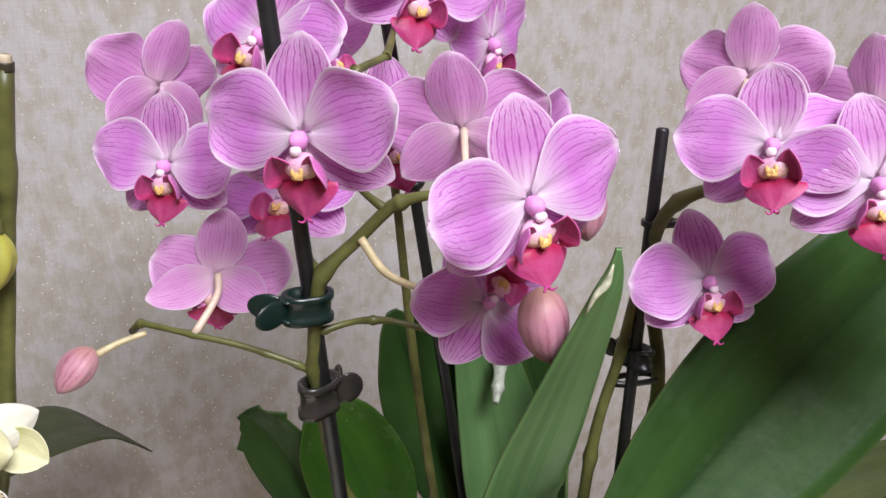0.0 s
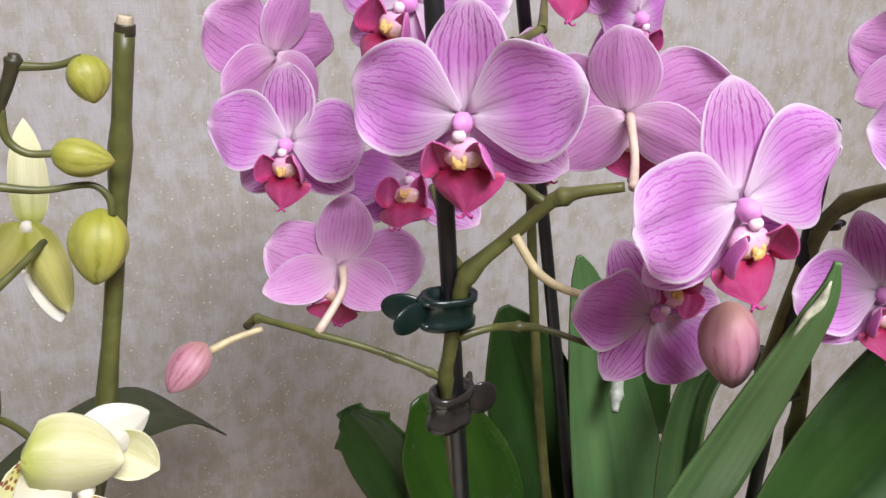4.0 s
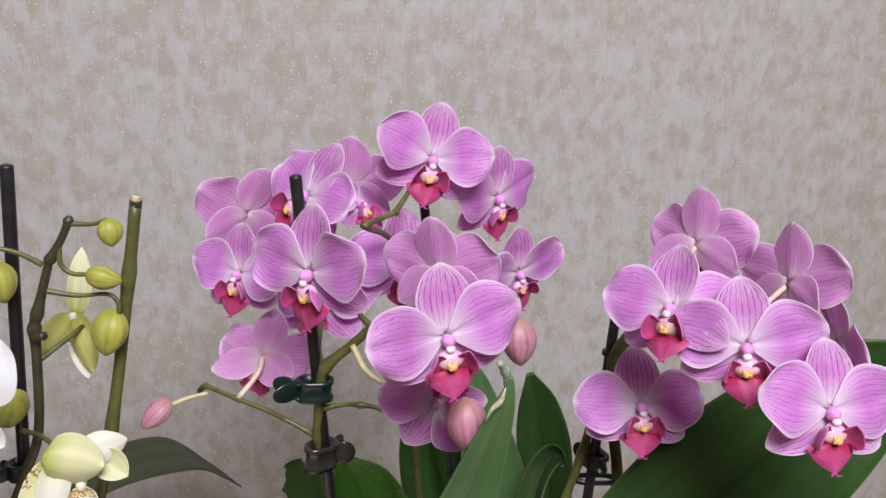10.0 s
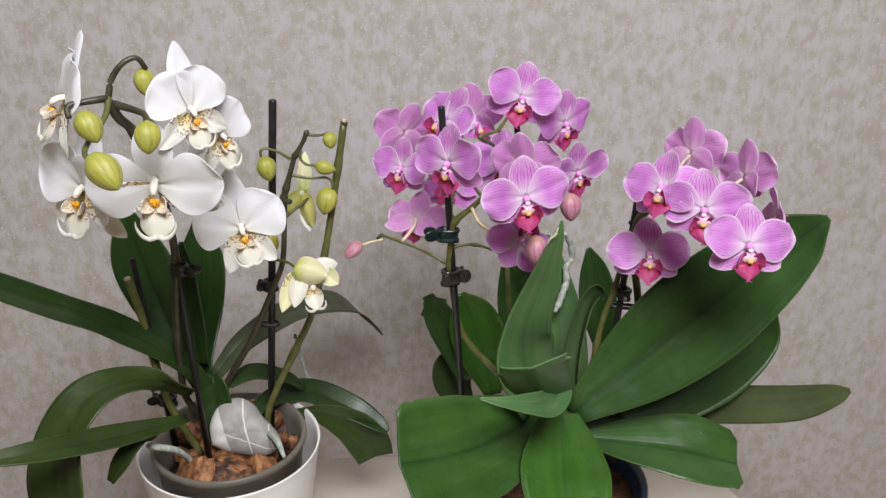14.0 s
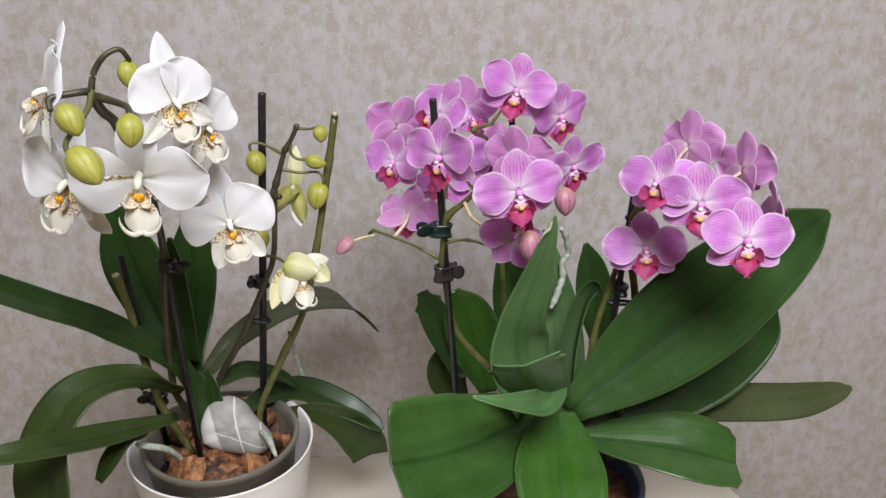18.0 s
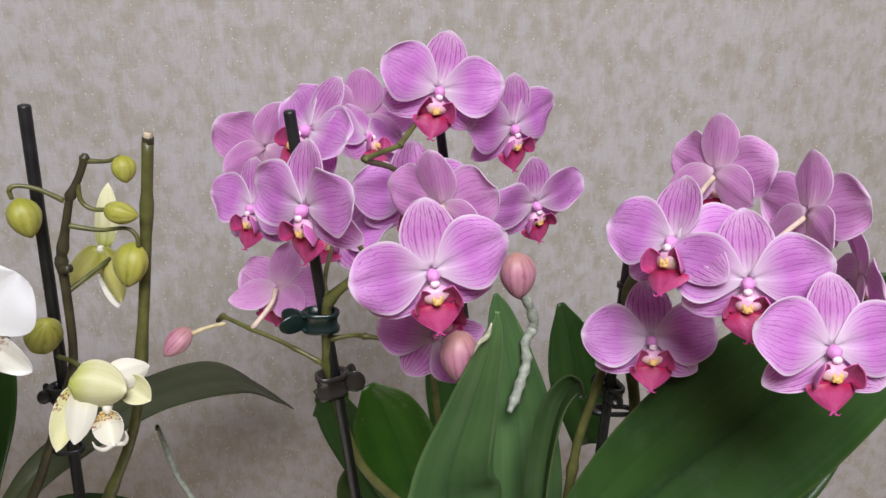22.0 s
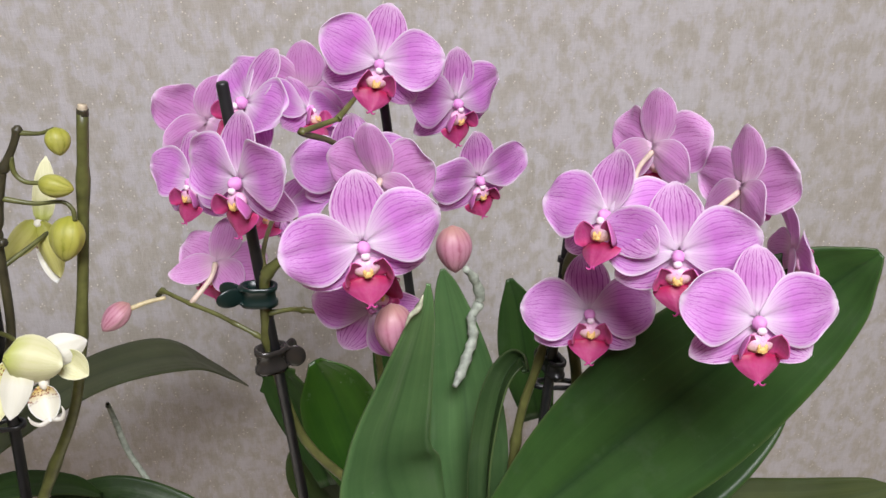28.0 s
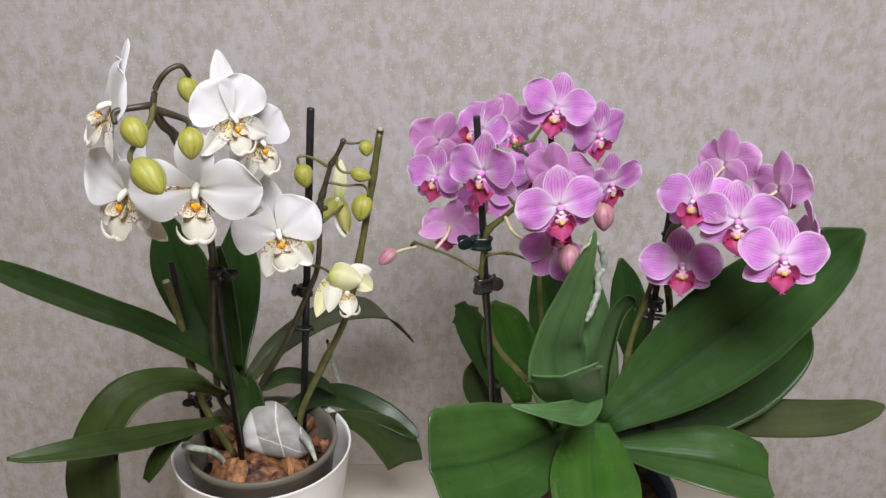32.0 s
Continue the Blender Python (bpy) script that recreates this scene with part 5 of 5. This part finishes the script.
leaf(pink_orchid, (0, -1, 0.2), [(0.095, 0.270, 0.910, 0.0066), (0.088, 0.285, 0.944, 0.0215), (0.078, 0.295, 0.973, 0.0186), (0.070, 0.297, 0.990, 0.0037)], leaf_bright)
leaf(pink_orchid, (0, -1, 0.1), [(0.076, 0.300, 0.886, 0.0079), (0.066, 0.305, 0.900, 0.0158), (0.062, 0.310, 0.917, 0.0137), (0.062, 0.310, 0.932, 0.0029)], leaf_dull)
leaf(pink_orchid, (0, -1, 0.1), [(0.140, 0.290, 0.901, 0.0098), (0.128, 0.300, 0.950, 0.0210), (0.120, 0.310, 0.983, 0.0189), (0.113, 0.310, 1.006, 0.0103), (0.110, 0.310, 1.016, 0.0023)])
leaf(white_orchid, (0.1, -0.6, 0.8), [(-0.128, 0.272, 0.915, 0.0050), (-0.149, 0.260, 0.958, 0.0080), (-0.188, 0.250, 0.993, 0.0110), (-0.217, 0.220, 1.027, 0.0112), (-0.250, 0.186, 1.066, 0.0090), (-0.275, 0.168, 1.092, 0.0016)], leaf_dark)
leaf(white_orchid, (0, -1, 0.15), [(-0.1265, 0.272, 0.895, 0.0070), (-0.141, 0.288, 0.930, 0.0100), (-0.144, 0.320, 0.969, 0.0196), (-0.139, 0.330, 1.013, 0.0183), (-0.137, 0.330, 1.050, 0.0038)])
leaf(white_orchid, (0, -1, 0.15), [(-0.1285, 0.275, 0.897, 0.0060), (-0.149, 0.290, 0.936, 0.0085), (-0.172, 0.310, 0.988, 0.0212), (-0.185, 0.320, 1.024, 0.0221), (-0.192, 0.320, 1.063, 0.0047)])
leaf(white_orchid, (-0.45, -0.7, 0.55), [(-0.142, 0.260, 0.930, 0.0056), (-0.167, 0.230, 0.961, 0.0098), (-0.194, 0.200, 0.969, 0.0164), (-0.212, 0.180, 0.946, 0.0208), (-0.214, 0.165, 0.910, 0.0263), (-0.216, 0.160, 0.870, 0.0181), (-0.218, 0.160, 0.850, 0.0028)], leaf_dull)
leaf(white_orchid, (0, -0.6, 0.8), [(-0.143, 0.237, 0.921, 0.0037), (-0.178, 0.184, 0.944, 0.0094), (-0.206, 0.144, 0.964, 0.0085), (-0.233, 0.125, 0.972, 0.0048), (-0.247, 0.120, 0.974, 0.0012)], leaf_dull)
leaf(white_orchid, (0.575, 0.25, 0.775), [(-0.128, 0.280, 0.933, 0.0057), (-0.104, 0.300, 0.953, 0.0100), (-0.068, 0.360, 0.949, 0.0135), (-0.031, 0.420, 0.922, 0.0180), (-0.009, 0.458, 0.882, 0.0120), (0.006, 0.480, 0.853, 0.0012)], leaf_lit, fold=0.12)
leaf(white_orchid, (0.1, -0.45, 0.88), [(-0.108, 0.272, 0.893, 0.0049), (-0.087, 0.310, 0.889, 0.0096), (-0.059, 0.331, 0.879, 0.0126), (-0.024, 0.331, 0.861, 0.0126), (-0.000, 0.321, 0.850, 0.0079), (0.008, 0.316, 0.845, 0.0025)], leaf_dark, fold=0.35)
leaf(white_orchid, (-0.1, -0.9, 0.35), [(-0.070, 0.300, 0.880, 0.0037), (-0.048, 0.312, 0.870, 0.0090), (-0.024, 0.320, 0.852, 0.0165), (-0.009, 0.322, 0.832, 0.0190), (-0.003, 0.322, 0.815, 0.0165)], leaf_dull)
leaf(white_orchid, (0, -0.5, 0.85), [(-0.117, 0.270, 0.928, 0.0038), (-0.100, 0.290, 0.927, 0.0082), (-0.076, 0.310, 0.909, 0.0064), (-0.063, 0.320, 0.891, 0.0015)], leaf_dark)
leaf(white_orchid, (-0.3, -0.8, 0.4), [(-0.162, 0.225, 0.918, 0.0032), (-0.170, 0.200, 0.929, 0.0057), (-0.181, 0.193, 0.917, 0.0067), (-0.190, 0.190, 0.902, 0.0031)], leaf_dull)
leaf(white_orchid, (0.15, -0.95, 0.2), [(-0.127, 0.268, 0.880, 0.0080), (-0.1265, 0.267, 0.905, 0.0115), (-0.1275, 0.270, 0.925, 0.0100), (-0.1295, 0.276, 0.936, 0.0045)], leaf_dark, fold=0.45)
leaf(white_orchid, (0, -0.8, 0.5), [(-0.138, 0.280, 0.941, 0.0057), (-0.139, 0.270, 0.988, 0.0100), (-0.137, 0.260, 1.030, 0.0079), (-0.137, 0.260, 1.057, 0.0017)], leaf_dark)

bm = bmesh.new()
tube(bm, [(0.1098, 0.1612, 1.0885), (0.1118, 0.1606, 1.0935), (0.1148, 0.1606, 1.0965), (0.1164, 0.1606, 1.1015)], [0.0002, 0.0008, 0.0011, 0.0002], 8, 4)
part("tear", bm, tear_mat, pink_orchid, "pale dry tear near a leaf's tip", ID)

# ---- pink orchid ----
PINKS = [
    ((0.0524, 0.2110, 1.1289), (-0.6768, -0.7297, 0.0969), (-0.0168, 0.1469, 0.9890), 0.0558),
    ((0.0965, 0.1695, 1.1189), (0.1145, -0.9765, 0.1827), (-0.0909, 0.1728, 0.9808), 0.0551),
    ((0.1097, 0.2727, 1.1566), (0.1658, -0.9683, 0.1867), (0.2805, 0.2278, 0.9324), 0.0553),
    ((0.0237, 0.2773, 1.1042), (-0.6264, -0.6899, 0.3629), (0.1482, 0.3516, 0.9243), 0.0496),
    ((0.1462, 0.2942, 1.1318), (0.5274, -0.8496, -0.0012), (0.0258, 0.0146, 0.9996), 0.0542),
    ((0.1554, 0.2821, 1.0970), (0.4099, -0.8886, -0.1), (-0.0463, -0.14, 0.9682), 0.0525),
    ((0.0542, 0.2524, 1.1466), (-0.6663, -0.4914, 0.5608), (0.5902, 0.1121, 0.7994), 0.0551),
    ((0.0770, 0.2802, 1.1339), (0.6260, -0.3262, 0.7084), (-0.2962, 0.7408, 0.6028), 0.0440),
    ((0.0963, 0.2650, 1.1105), (0.1000, -0.9500, 0.2500), (-0.0200, 0.2500, 0.9700), 0.0540),
    ((0.0623, 0.2757, 1.0883), (-0.4422, -0.2505, 0.8612), (0.4767, 0.7477, 0.4622), 0.0550),
    ((0.1899, 0.1888, 1.1161), (-0.7727, -0.4016, 0.4916), (0.2371, 0.5359, 0.8103), 0.0558),
    ((0.2101, 0.1677, 1.1088), (-0.4059, -0.8806, 0.2446), (-0.0100, 0.2719, 0.9623), 0.0557),
    ((0.1932, 0.2130, 1.0594), (-0.0844, -0.8859, 0.4561), (0.0664, 0.4518, 0.8897), 0.0560),
    ((0.2301, 0.1420, 1.0945), (0.0041, -0.9261, 0.3772), (0.0649, 0.3767, 0.9241), 0.0556),
    ((0.2720, 0.1950, 1.0930), (0.9300, -0.3000, 0.1500), (-0.2000, -0.1000, 0.9700), 0.0540),
    ((0.2267, 0.2427, 1.1225), (0.8785, 0.4573, -0.1385), (0.0365, 0.2249, 0.9737), 0.0551),
    ((0.2530, 0.2088, 1.1157), (0.9721, 0.2014, -0.1207), (0.0567, 0.2973, 0.9531), 0.0551),
    ((0.0325, 0.2583, 1.0712), (0.3712, 0.5289, -0.7632), (0.3965, 0.6530, 0.6453), 0.0485),
    ((0.0265, 0.3149, 1.1208), (-0.4832, 0.8671, 0.1210), (0.3428, 0.0602, 0.9375), 0.0537),
    ((0.1062, 0.2297, 1.1187), (0.6538, 0.7507, 0.0944), (-0.1785, 0.0318, 0.9834), 0.0535),
]
DROOP = {1: (14, 0), 3: (0, 16), 12: (6, 4)}
for k, (c, fc, up, s) in enumerate(PINKS):
    pink_flower(pink_orchid, c, fc, up, s, 300 + 10 * k, droop=DROOP.get(k, (0, 0)), back=(0, 28) if k == 10 else (0, 0), lip=78 if k == 17 else 20)
pink_flower(pink_orchid, (0.0759, 0.305, 1.1367), (0.25, 0.95, 0.15), (0.1, 0.0, 0.99), 0.053, 610)
pink_flower(pink_orchid, (0.099, 0.197, 1.076), (-0.1, -0.95, 0.15), (-0.57, 0.0, -0.82), 0.045, 620, "nodding pink bloom")
